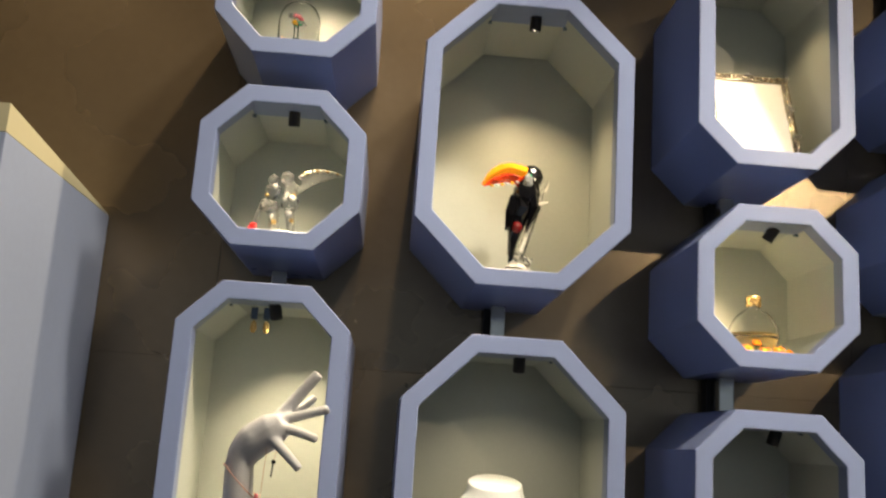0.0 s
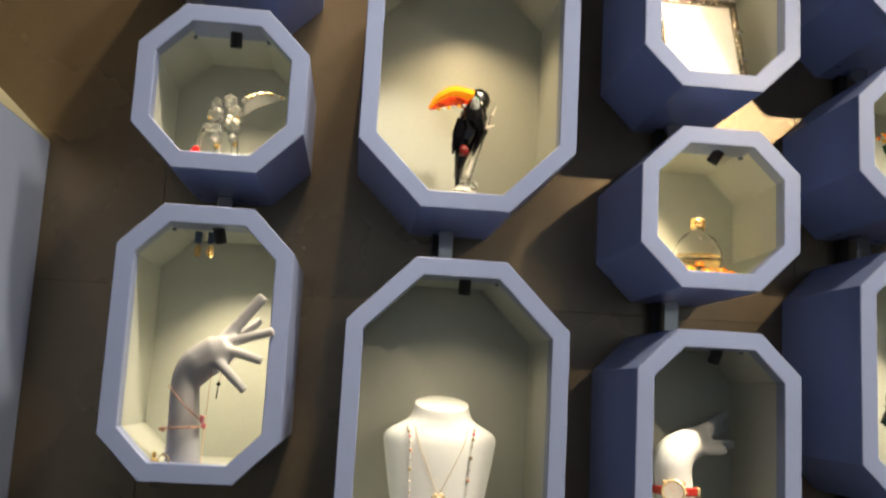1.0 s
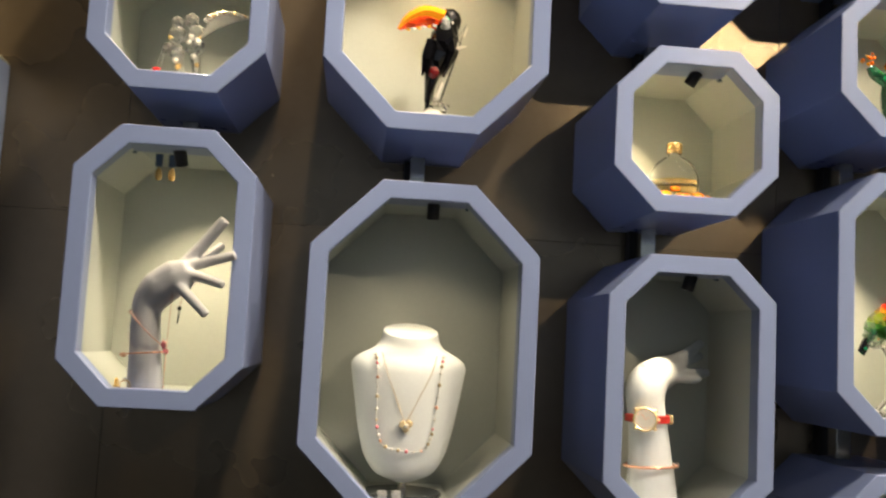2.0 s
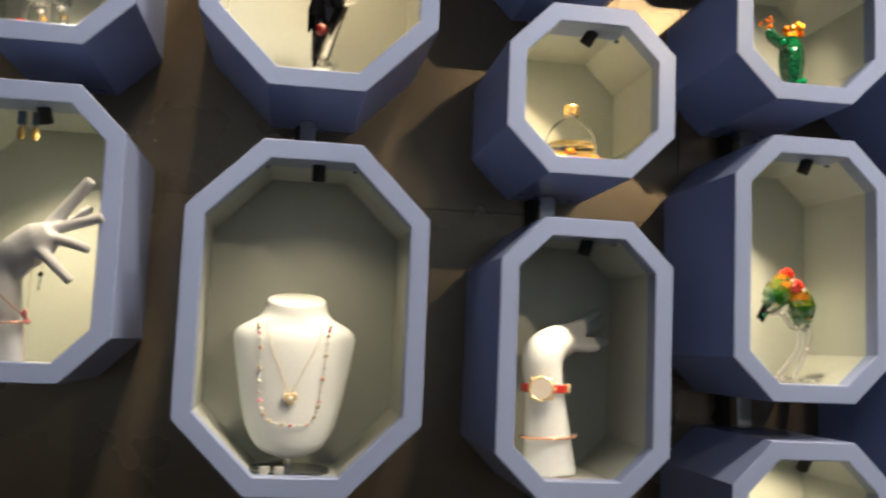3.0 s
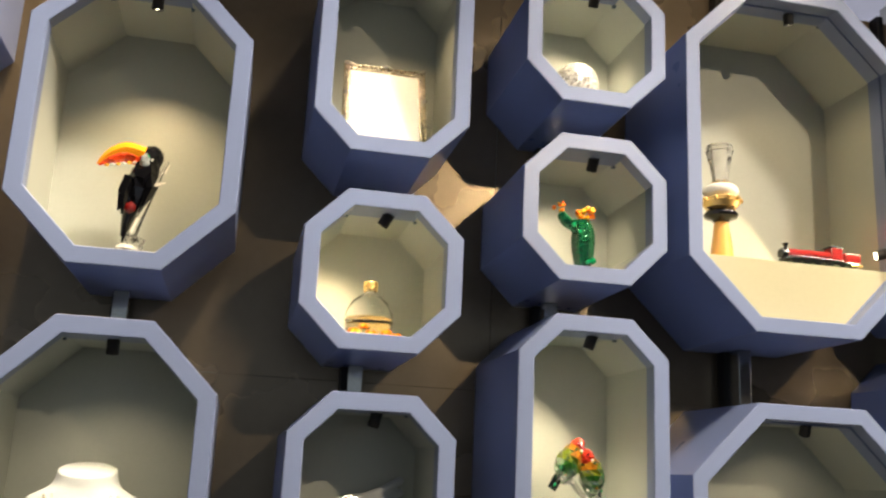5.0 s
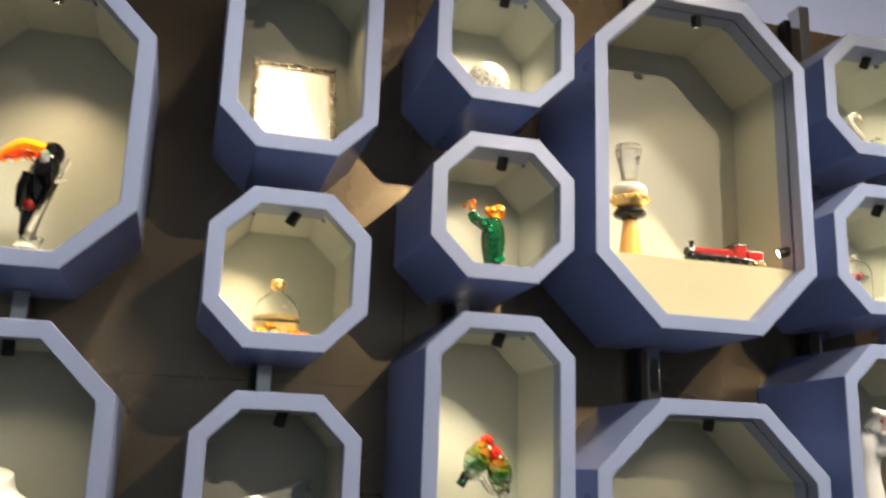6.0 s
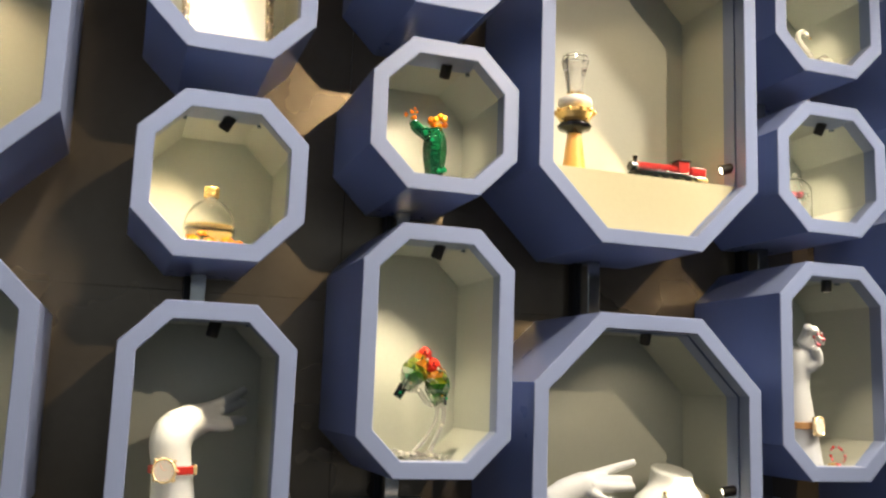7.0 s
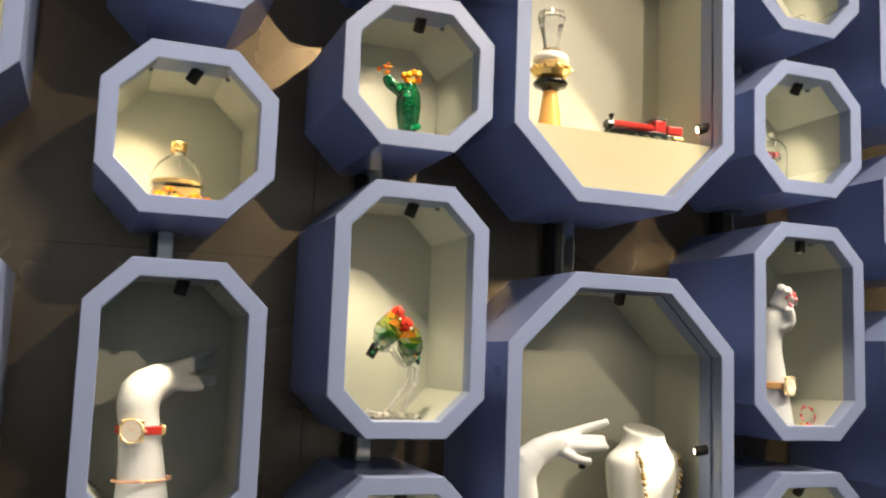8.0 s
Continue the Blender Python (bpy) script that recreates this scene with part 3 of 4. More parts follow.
for dx in (-0.026, -0.003):
    e = thing("earring", (COLS[0] + dx, FRONT_Y + RIM_DEEP + 0.034, lid), "dangling rose gold earring on a dark blue clip", "earring", "pair of earrings")
    part("clip", cube(-0.006, 0.006, -0.004, 0.004, -0.022, 0.0), NAVY, e, "dark blue clip")
    part("drop", lathe([(0.001, -0.022), (0.005, -0.028), (0.0065, -0.040), (0.003, -0.047)], 7), GOLD, e, "faceted pale gold drop")
sculpt("crystal_ring", [(ring((0, 0, 0.009), 0.009, 0.009, 0.0012, turn=1.57, n=20, k=5), GOLD), (ball((0, -0.002, 0.019), 0.004, sub=1), CLEAR)], at + Vector((-0.055, -0.035, 0)), "small gold ring with a clear stone", "ring")
sculpt("small_charm", [(lathe([(0.008, 0), (0.008, 0.004), (0.003, 0.007), (0.004, 0.015), (0.001, 0.019)], 8), GOLD)], at + Vector((-0.082, 0.02, 0.0)), "small gold charm on the box floor", "charm")


def bent_form(at):
    p = [(tube(curve_points([(-0.028, 0, 0), (-0.032, 0, 0.07), (-0.040, 0, 0.15), (-0.046, 0.0, 0.20), (-0.034, 0.004, 0.235)], 4),
               [0.050, 0.048, 0.046, 0.044, 0.042, 0.040, 0.0385, 0.037, 0.036, 0.0355, 0.036, 0.037, 0.038, 0.038, 0.038, 0.036, 0.033], 18, flat=0.8), SHADEWHITE),
         (tube([(-0.042, 0.0, 0.222), (-0.012, 0.014, 0.238), (0.018, 0.032, 0.248), (0.034, 0.042, 0.252)], [0.036, 0.033, 0.026, 0.016], 16, flat=0.8), SHADEWHITE),
         (digit((0.012, 0.034, 0.262), (0.048, 0.055, 0.276), (0.092, 0.085, 0.300), 0.0095, 0.006), SHADEWHITE),
         (digit((0.016, 0.036, 0.252), (0.055, 0.060, 0.262), (0.094, 0.092, 0.276), 0.0095, 0.006), SHADEWHITE),
         (digit((0.014, 0.020, 0.240), (0.052, 0.032, 0.240), (0.092, 0.048, 0.243), 0.010, 0.0065), SHADEWHITE),
         (digit((0.010, 0.012, 0.234), (0.040, 0.012, 0.230), (0.066, 0.022, 0.232), 0.0095, 0.0065), SHADEWHITE)]
    return sculpt("mannequin_forearm", p, at, "mannequin forearm bent at the wrist, for watches, its white darkened for shade", "jewellery stand", melt=0.003)


def wristwatch(at, r, straps, z, tilt, turn):
    """A strap round the arm and a round cased dial on its front."""
    w = thing("wristwatch", at + Vector((0, 0, z)), "gold wristwatch with a pale dial and " + straps[1], "watch")
    part("strap", band((0, 0, 0), r[0], r[1], 0.0155, 0.0036, tilt), straps[0], w, straps[1])
    m = Matrix.Rotation(turn, 4, "Z") @ pose(0, -r[1] - 0.002, 0, 90, 0, 0)
    part("case", lathe([(0.019, 0.0), (0.0225, 0.002), (0.0225, 0.007), (0.0200, 0.0088), (0.0185, 0.0075), (0.0002, 0.0075)], 28, m=m), PALEGOLD, w, "round gold case")
    for a in (0.75, 2.39, 3.89, 5.53):
        part("lug", ball(m @ Vector((0.0235 * math.cos(a), 0.0235 * math.sin(a), 0.004)), 0.0046, (1, 1, 1), 1), PALEGOLD, w)
    for k in range(12):
        a = 2 * math.pi * k / 12
        part("hour_mark", bar(m @ Vector((0.0145 * math.cos(a), 0.0145 * math.sin(a), 0.0081)), m @ Vector((0.0172 * math.cos(a), 0.0172 * math.sin(a), 0.0081)), 0.0006, 4), ROSEGOLD, w)
    part("buckle", cube(r[0] * 0.84, r[0] * 1.06, -r[1] * 0.66, -r[1] * 0.40, -0.0095, 0.0095, 0.004), PALEGOLD, w, "small gold buckle")
    part("dial", lathe([(0.0185, 0.0076), (0.0002, 0.0078)], 28, m=m), DIAL, w, "pale pearl dial")
    part("crown", bar(m @ Vector((0.0224, 0, 0.004)), m @ Vector((0.026, 0, 0.004)), 0.0026, 8), ROSEGOLD, w)
    for a, l in ((0.6, 0.008), (2.2, 0.012)):
        d = Vector((math.cos(a), math.sin(a), 0))
        part("pointer", tube([m @ Vector((0, 0, 0.0084)), m @ (d * l + Vector((0, 0, 0.0084)))], 0.0005, 4), ROSEGOLD, w)
    return w


at = spot_in("watch", 1.765)
bent_form(at)
wristwatch(at + Vector((-0.039, 0, 0)), (0.040, 0.032), (STRAP, "red leather strap"), 0.154, 0.0, -0.42)
sculpt("rose_gold_bangle", [(ring((-0.032, 0, 0.068), 0.049, 0.040, 0.0026, tilt=-0.04), ROSEGOLD), (ball((0.016, -0.01, 0.072), 0.005, sub=1), CLEAR)], at, "rose gold bangle round the white forearm", "bracelet")
sculpt("gold_chain_coil", [(ring((0, 0, 0.002), 0.03, 0.018, 0.0016, n=30, k=5), ROSEGOLD)], at + Vector((-0.015, -0.075, 0.0)), "thin gold chain lying in the box", "bracelet")

# --- necklace busts
BUST = ((0.0, 0.030, 0.026), (0.005, 0.044, 0.031), (0.012, 0.055, 0.036), (0.04, 0.0745, 0.045), (0.09, 0.0870, 0.050), (0.15, 0.0975, 0.053), (0.185, 0.1030, 0.053), (0.201, 0.1055, 0.051), (0.211, 0.102, 0.047), (0.220, 0.092, 0.043), (0.228, 0.076, 0.041), (0.236, 0.0625, 0.040),
        (0.246, 0.0545, 0.040), (0.258, 0.0515, 0.040), (0.266, 0.0505, 0.0395))


def bust_ring(z):
    for (z0, a0, b0), (z1, a1, b1) in zip(BUST, BUST[1:]):
        if z <= z1:
            t = (z - z0) / (z1 - z0)
            return a0 + t * (a1 - a0), b0 + t * (b1 - b0)
    return BUST[-1][1:]


def on_bust(x, z, out=0.002):
    """A point on the front of the bust."""
    a, b = bust_ring(max(z, 0.0))
    s = max(0.0, 1 - (x / a) ** 2) ** 0.5
    return Vector((x, -b * s - out, z))


def bust_form(at, turn=0.0):
    zs = [0.0, 0.006, 0.014, 0.03, 0.05, 0.075, 0.10, 0.125, 0.15, 0.17, 0.19, 0.199, 0.205, 0.210, 0.214, 0.218, 0.221, 0.224, 0.227, 0.231, 0.236, 0.243, 0.250, 0.262, 0.266]
    rings = []
    for z in zs:
        a, b = bust_ring(z)
        lean = 0.33 * max(0.0, z - 0.232) / 0.034
        rings.append([(a * math.cos(2 * math.pi * i / 40), b * math.sin(2 * math.pi * i / 40), z + lean * b * math.sin(2 * math.pi * i / 40)) for i in range(40)])
    rings.insert(0, [(0.4 * p[0], 0.4 * p[1], -0.006) for p in rings[0]])
    rings.append([(0.94 * p[0], 0.94 * p[1], p[2] + 0.0015) for p in rings[-1]])
    ob = sculpt("necklace_bust", [(loft(rings), WHITE)], at, "white necklace bust with a flat-cut neck", "jewellery stand", smooth=True)
    ob.rotation_euler.z = turn
    return ob


def strand(points, r, n, mats, at, label, turn=0.0, extra=()):
    """A string of beads along a line of (x, z) on the bust."""
    line = curve_points([on_bust(x, z, r + 0.0008) for x, z in points], 12)
    pieces = [(tube(line, 0.0005, 5), mats[0])]
    step = (len(line) - 1) / n
    for i in range(n + 1):
        p = line[min(int(i * step), len(line) - 1)]
        pieces.append((ball(p, r * (0.8 + 0.4 * rnd.random()), (1, 1, 1), 1), mats[i % len(mats)]))
    ob = assembled("necklace", (("chain", pieces, ""), ("pendant", list(extra), "pale gold heart pendant")), at, label, "necklace")
    ob.rotation_euler.z = turn
    return ob


at = spot_in("bust", 1.772, -0.012, 0.028)
bust_form(at)
part_stand = thing("bust_stand", at - Vector((0, 0, 0.028)), "dark round glass foot under the necklace bust", "stand")
part("foot", lathe([(0.072, 0), (0.072, 0.004), (0.070, 0.006)], 36), SLATE, part_stand)
part("pin", lathe([(0.008, 0.006), (0.008, 0.0225)], 12), CHROME, part_stand, "short steel pin")
strand([(-0.062, 0.222), (-0.058, 0.200), (-0.056, 0.16), (-0.055, 0.11), (-0.048, 0.075), (-0.036, 0.060), (-0.005, 0.054), (0.030, 0.056), (0.042, 0.075), (0.047, 0.10), (0.052, 0.15), (0.056, 0.20), (0.060, 0.222)],
       0.0031, 31, (GLINT, PALEGOLD, PINK, GLINT, ROSEGOLD, CLEAR, PALEGOLD), at, "long bead and crystal necklace over the white bust")
HEART = [(ball(on_bust(-0.008, 0.101, 0.004), 0.008, (1, 0.5, 1), 1), PALEGOLD), (ball(on_bust(0.003, 0.102, 0.004), 0.008, (1, 0.5, 1), 1), PALEGOLD), (ball(on_bust(-0.003, 0.094, 0.004), 0.008, (1, 0.5, 1), 1), PALEGOLD), (ball(on_bust(-0.002, 0.099, 0.009), 0.0045, sub=1), GLINT)]
strand([(-0.050, 0.224), (-0.042, 0.195), (-0.026, 0.155), (-0.006, 0.108), (-0.001, 0.108), (0.022, 0.155), (0.040, 0.195), (0.048, 0.224)], 0.0009, 40, (GOLD, ROSEGOLD), at, "fine gold chain with a heart pendant", extra=HEART)
for dx in (-0.038, -0.014):
    sculpt("crystal_stud", [(cube(-0.008, 0.008, -0.006, 0.006, 0, 0.018, 0.002), SMOKE), (ball((0, -0.006, 0.010), 0.005, sub=1), CLEAR)], at + Vector((dx, -0.082, -0.028)), "square clear crystal earring in a block", "earring", group="crystal studs")
sculpt("gold_chain_coil", [(ring((0, 0, 0.002), 0.022, 0.010, 0.0014, n=30, k=5), GOLD)], at + Vector((0.03, -0.082, -0.028)), "thin gold chain lying in the box", "bracelet")

# --- ornate picture frame, leaning back
frame_thing = thing("picture_frame", spot_in("picture", 1.722, -0.002), "ornate silver picture frame around a blank white card", "picture frame")
frame_thing.rotation_euler.x = radians(-20)
fw, fh, bw = 0.088, 0.234, 0.016
for name, b in (("bottom_rail", (-fw, fw, 0, bw)), ("top_rail", (-fw, fw, fh - bw, fh)), ("side_rail", (-fw, -fw + bw, bw + 0.0005, fh - bw - 0.0005)), ("side_rail", (fw - bw, fw, bw + 0.0005, fh - bw - 0.0005))):
    bm = cube(b[0], b[1], 0, 0.012, b[2], b[3], 0.004)
    horizontal = b[1] - b[0] > 0.1
    n = 19 if horizontal else 23
    for i in range(n):
        t = (i + 0.5) / n
        x = b[0] + (b[1] - b[0]) * (t if horizontal else 0.5)
        z = b[2] + (b[3] - b[2]) * (0.5 if horizontal else t)
        ball((x + rnd.uniform(-0.002, 0.002), -0.001, z + rnd.uniform(-0.002, 0.002)), rnd.uniform(0.0035, 0.0062), (1, 0.8, 1), 1, bm)
    part(name, bm, SILVER, frame_thing, "chased silver moulding")
for x, z in ((0, fh - 0.004), (-fw + 0.005, fh * 0.62), (fw - 0.005, fh * 0.62), (-fw + 0.006, fh - 0.006), (fw - 0.006, fh - 0.006), (-fw + 0.005, fh * 0.32), (fw - 0.005, fh * 0.32)):
    part("stone", ball((x, -0.006, z), 0.006, (1.2, 0.7, 1), 1), CLEAR, frame_thing, "clear set stone")
part("card", cube(-fw + bw - 0.001, fw - bw + 0.001, 0.004, 0.006, bw - 0.001, fh - bw + 0.001), CARD, frame_thing, "blank white card")

# --- round perfume flask with orange blossoms
flask = thing("perfume_flask", spot_in("perfume", 1.752, -0.008), "round clear perfume flask with amber liquid and a gold cap", "perfume bottle")
prof = [(0.020, 0.0), (0.036, 0.006), (0.045, 0.022), (0.048, 0.042), (0.045, 0.062), (0.036, 0.080), (0.022, 0.092), (0.012, 0.097), (0.011, 0.101)]
part("glass", lathe(prof + [(0.009, 0.1008), (0.010, 0.096), (0.020, 0.090), (0.034, 0.0785), (0.0435, 0.062), (0.0465, 0.042), (0.0435, 0.023), (0.034, 0.008), (0.018, 0.003)], 32), GLASS, flask, "thin clear glass", True)
part("perfume", lathe([(0.017, 0.0035), (0.033, 0.0085), (0.0428, 0.0232), (0.0457, 0.042), (0.0452, 0.048)], 32), LIQUID, flask, "pale amber perfume", True)
part("cap", lathe([(0.0140, 0.1012), (0.0148, 0.103), (0.0148, 0.108), (0.0142, 0.109), (0.0148, 0.110), (0.0148, 0.119), (0.0136, 0.1215)], 24), material("dull_brass", (0.50, 0.34, 0.14), 0.26, 0.9, vary=0.1, scale=60), flask, "ridged gold cap")
for i, (x, y, z, s) in enumerate(((-0.032, -0.046, 0.014, 1.0), (0.0, -0.056, 0.010, 1.0), (0.030, -0.048, 0.014, 1.0), (0.052, -0.034, 0.012, 0.9), (-0.016, -0.054, 0.024, 0.75))):
    petals = [(ball((0.006 * math.cos(a), 0.006 * math.sin(a) - 0.001, 0.002 * (k % 2)), 0.0058, (1.2, 0.9, 0.8), 1), ORANGE if (k + i) % 5 else AMBER) for k, a in enumerate([j * 1.047 for j in range(6)])]
    heart = [(ball((0, -0.006, 0.004), 0.004, sub=1), CLEAR if i == 1 else YELLOW)]
    stalk = [(ball((0.009, 0, -0.004), 0.006, (1.6, 0.6, 0.5), 1), LEAF), (tube([(0, 0, -0.004), (0, 0, -z / s / 1.15)], 0.0016, 5), LEAF)]
    ob = assembled("crystal_blossom", (("petals", petals, ""), ("heart_stone", heart, ""), ("stalk", stalk, "green stalk with a leaf")), flask.location + Vector((x, y, z)), "small orange crystal blossom at the foot of the flask", "ornament", group="orange blossoms")
    ob.scale = (1.0 * s, 1.0 * s, 1.15 * s)

# --- crystal cactus
at = spot_in("cactus", 1.752, 0.010)


def ribbed(points, radii, ribs=7):
    pts = curve_points(points, 4)
    return tube(pts, [radii[0] + (radii[1] - radii[0]) * i / (len(pts) - 1) if len(radii) == 2 else float(np.interp(i / (len(pts) - 1), np.linspace(0, 1, len(radii)), radii)) for i in range(len(pts))], ribs)


cactus = [(ribbed([(0, 0, 0.0), (0, 0, 0.05), (0, 0, 0.09), (0, 0, 0.128)], (0.014, 0.019, 0.024, 0.026, 0.024, 0.014)), GREEN),
          (ribbed([(-0.012, -0.006, 0.098), (-0.024, -0.008, 0.108), (-0.042, -0.006, 0.122), (-0.050, -0.004, 0.136)], (0.009, 0.011, 0.012, 0.009)), GREEN),
          (ball((-0.022, -0.014, 0.117), 0.009, sub=1), GREEN), (ball((-0.017, -0.016, 0.103), 0.006, sub=1), GREEN), (ball((0.016, -0.018, 0.038), 0.008, sub=1), EMERALD), (ball((-0.026, -0.017, 0.112), 0.006, sub=1), EMERALD), (ball((-0.012, -0.018, 0.098), 0.005, sub=1), EMERALD), (ball((0.004, -0.022, 0.034), 0.006, sub=1), EMERALD)]
flowers = []
for c, n, r in (((0.004, -0.002, 0.140), 9, 0.016), ((-0.056, -0.004, 0.148), 5, 0.010), ((-0.048, -0.002, 0.160), 4, 0.007)):
    for i in range(n):
        a = i * 2.4
        flowers.append((ball(Vector(c) + Vector((r * math.cos(a), r * 0.8 * math.sin(a), r * 0.35 * (i % 3) - 0.003)), r * 0.5, sub=1), (ORANGE, AMBER, ORANGE, YELLOW)[i % 4]))
assembled("cactus_figurine", (("stem", cactus, "deep green cut crystal stem with one arm"), ("flowers", flowers, "orange crystal flowers")), at, "green crystal cactus figurine with orange flowers", "figurine")
sculpt("crystal_pebble", [(lathe([(0.020, 0), (0.022, 0.006), (0.016, 0.016), (0.010, 0.018)], 8), CLEAR)], at + Vector((0.022, -0.026, 0.0)), "clear crystal pebble beside the cactus", "ornament")

# --- mirrored crystal ball
at = spot_in("globe", 1.755, -0.008)
bm = bmesh.new()
bmesh.ops.create_icosphere(bm, subdivisions=4, radius=0.049)
for v in bm.verts:
    v.co.z += 0.056
sculpt("crystal_ball", [(bm, material("mirror_facets", (0.85, 0.82, 0.74), 0.2, 0.35, vary=0.2, scale=70, facet=150.0)), (lathe([(0.024, 0), (0.026, 0.006), (0.020, 0.012)], 16), CLEAR)], at, "faceted mirror crystal ball on a low clear foot", "ornament")

# --- two parrots on a branch
at = spot_in("parrots", 1.768)


def lovebird(body, head, beak, wing, tail, girth):
    out = plumage(body, [0.004 * girth, 0.0145 * girth, 0.0195 * girth, 0.0235 * girth, 0.0245 * girth, 0.021 * girth, 0.014 * girth, 0.004], ((0.12, RUBY), (0.34, MOTTLE), (0.50, OLIVE), (1.0, LEAF)), noise=0.06)
    out += plumage([Vector(head) - Vector((0.0, 0, 0.015)), head, Vector(head) + Vector((0.002, 0, 0.014))], [0.009, 0.0155, 0.015, 0.005], ((1.0, RUBY),), 8)
    out.append((tube([Vector(beak[0]), Vector(beak[1])], [0.006, 0.0015], 5), RED))
    out.append((ball(Vector(head) + Vector((-0.004, -0.0145, 0.004)), 0.0026, sub=1), JET))
    out += plumage(wing, [0.002, 0.0075, 0.0085, 0.006, 0.002], ((0.35, LEAF), (0.7, GREEN), (1.0, JET)), 6, 0.7)
    for k in range(3):
        shift = Vector((0.004 * k - 0.004, 0.003 * k, -0.002 * k))
        out.append((tube([Vector(tail[0]) + shift, Vector(tail[1]) + shift * 1.8], [0.007, 0.003], 5), (JET, GREEN, JET)[k]))
    out.append((ball(Vector(tail[1]) + Vector((0.003, -0.006, 0.006)), 0.0035, sub=1), EMERALD))
    # cut stones down the breast; the white one is a painted sparkle
    for k in range(7):
        p = Vector(body[1 + k % 3]) + Vector((rnd.uniform(-0.012, 0.012), -0.020 * girth, rnd.uniform(-0.010, 0.010)))
        out.append((ball(p, rnd.uniform(0.0022, 0.0036), sub=1), (OLIVE, LEAF, CLEAR, LEAF, LEAF, MOTTLE, GLINT)[k]))
    return out


left = lovebird([(0.010, -0.002, 0.214), (0.000, -0.004, 0.194), (-0.010, -0.005, 0.172), (-0.018, -0.004, 0.152), (-0.022, -0.002, 0.134)], (0.010, -0.004, 0.208), ((0.020, -0.006, 0.202), (0.026, -0.008, 0.192)),
                [(-0.018, -0.020, 0.184), (-0.028, -0.020, 0.166), (-0.034, -0.016, 0.146), (-0.038, -0.010, 0.132)], ((-0.030, -0.004, 0.146), (-0.043, -0.006, 0.124)), 1.12)
right = lovebird([(0.028, -0.006, 0.186), (0.034, -0.007, 0.172), (0.037, -0.007, 0.150), (0.038, -0.006, 0.126), (0.036, -0.004, 0.106)], (0.028, -0.008, 0.186), ((0.020, -0.010, 0.184), (0.015, -0.012, 0.176)),
                 [(0.050, -0.018, 0.172), (0.055, -0.018, 0.152), (0.055, -0.014, 0.132), (0.050, -0.008, 0.116)], ((0.052, -0.002, 0.140), (0.056, 0.0, 0.116)), 1.04)
sculpt("parrot_figurine", left, at, "red, amber and green crystal parrot with a dark tail", "figurine", group="pair of parrots")
sculpt("parrot_figurine", right, at, "red-headed olive and green crystal parrot on a branch", "figurine", group="pair of parrots")
branch = [(tube(curve_points([(-0.022, 0, 0.136), (0.000, 0, 0.136), (0.012, 0, 0.122), (0.024, 0, 0.110), (0.052, 0, 0.106), (0.056, 0, 0.085), (0.044, 0, 0.05), (0.022, 0, 0.0)], 4), [0.0058] * 12 + [0.0054] * 17, 6), SMOKE),
          (tube(curve_points([(0.044, 0.004, 0.106), (0.040, 0.004, 0.075), (0.022, 0.008, 0.042), (-0.004, 0.012, 0.010)], 4), 0.0048, 6), SMOKE)]
twig = curve_points([(-0.022, 0, 0.136), (0.000, 0, 0.136), (0.012, 0, 0.122), (0.024, 0, 0.110), (0.052, 0, 0.106), (0.056, 0, 0.085), (0.044, 0, 0.05), (0.022, 0, 0.0)], 4)
for k in range(9):
    branch.append((ball(twig[3 * k + 1] + Vector((0, -0.004, 0)), 0.0042, sub=1), (CLEAR, GLINT, CLEAR)[k % 3]))
for i in range(16):
    branch.append((ball((-0.040 + 0.006 * i, rnd.uniform(-0.026, 0.015), rnd.uniform(0.006, 0.014)), rnd.uniform(0.006, 0.012), (1.2, 1, 0.8), 1), (CLEAR, SMOKE, CLEAR, GLINT if i % 8 == 3 else CLEAR)[i % 4]))
branch.append((lathe([(0.045, 0), (0.047, 0.004), (0.040, 0.008)], 12, at=(0.008, 0, 0)), CLEAR))
sculpt("crystal_branch_stand", branch, at, "clear crystal branch and foot under the parrots", "stand")

# --- stacked ornament and red locomotive
PL = spot_in("engine", 1.76)
orn = thing("stacked_ornament", PL + Vector((-0.131, 0, 0)), "tall stacked crystal, gold and black ornament", "ornament")
part("cone", lathe([(0.031, 0), (0.030, 0.006), (0.018, 0.094), (0.017, 0.098)], 20), material("amber_lacquer", (0.90, 0.45, 0.10), 0.3, vary=0.1, Coat_Weight=1.0), orn, "amber cone foot", True)
part("dark_disc", lathe([(0.017, 0.098), (0.022, 0.106), (0.038, 0.110), (0.042, 0.117), (0.036, 0.125), (0.018, 0.128)], 28), JET, orn, "black polished disc", True)
part("gold_ring", lathe([(0.018, 0.129), (0.038, 0.133), (0.047, 0.145), (0.040, 0.156), (0.016, 0.160)], 28), GOLD, orn, "gold ring with balls")
for i in range(10):
    a = 2 * math.pi * i / 10 + 0.2
    part("gold_ball", ball((0.047 * math.cos(a), 0.047 * math.sin(a), 0.150), 0.0065, sub=2), GOLD, orn, smooth=True)
part("pearl_disc", lathe([(0.018, 0.160), (0.036, 0.163), (0.043, 0.172), (0.040, 0.182), (0.028, 0.189), (0.014, 0.190)], 28), CARD, orn, "pearl white disc", True)
for i in range(8):
    a = 2 * math.pi * i / 8
    part("gold_bead", ball((0.019 * math.cos(a), 0.019 * math.sin(a), 0.194), 0.005, sub=1), GOLD, orn)
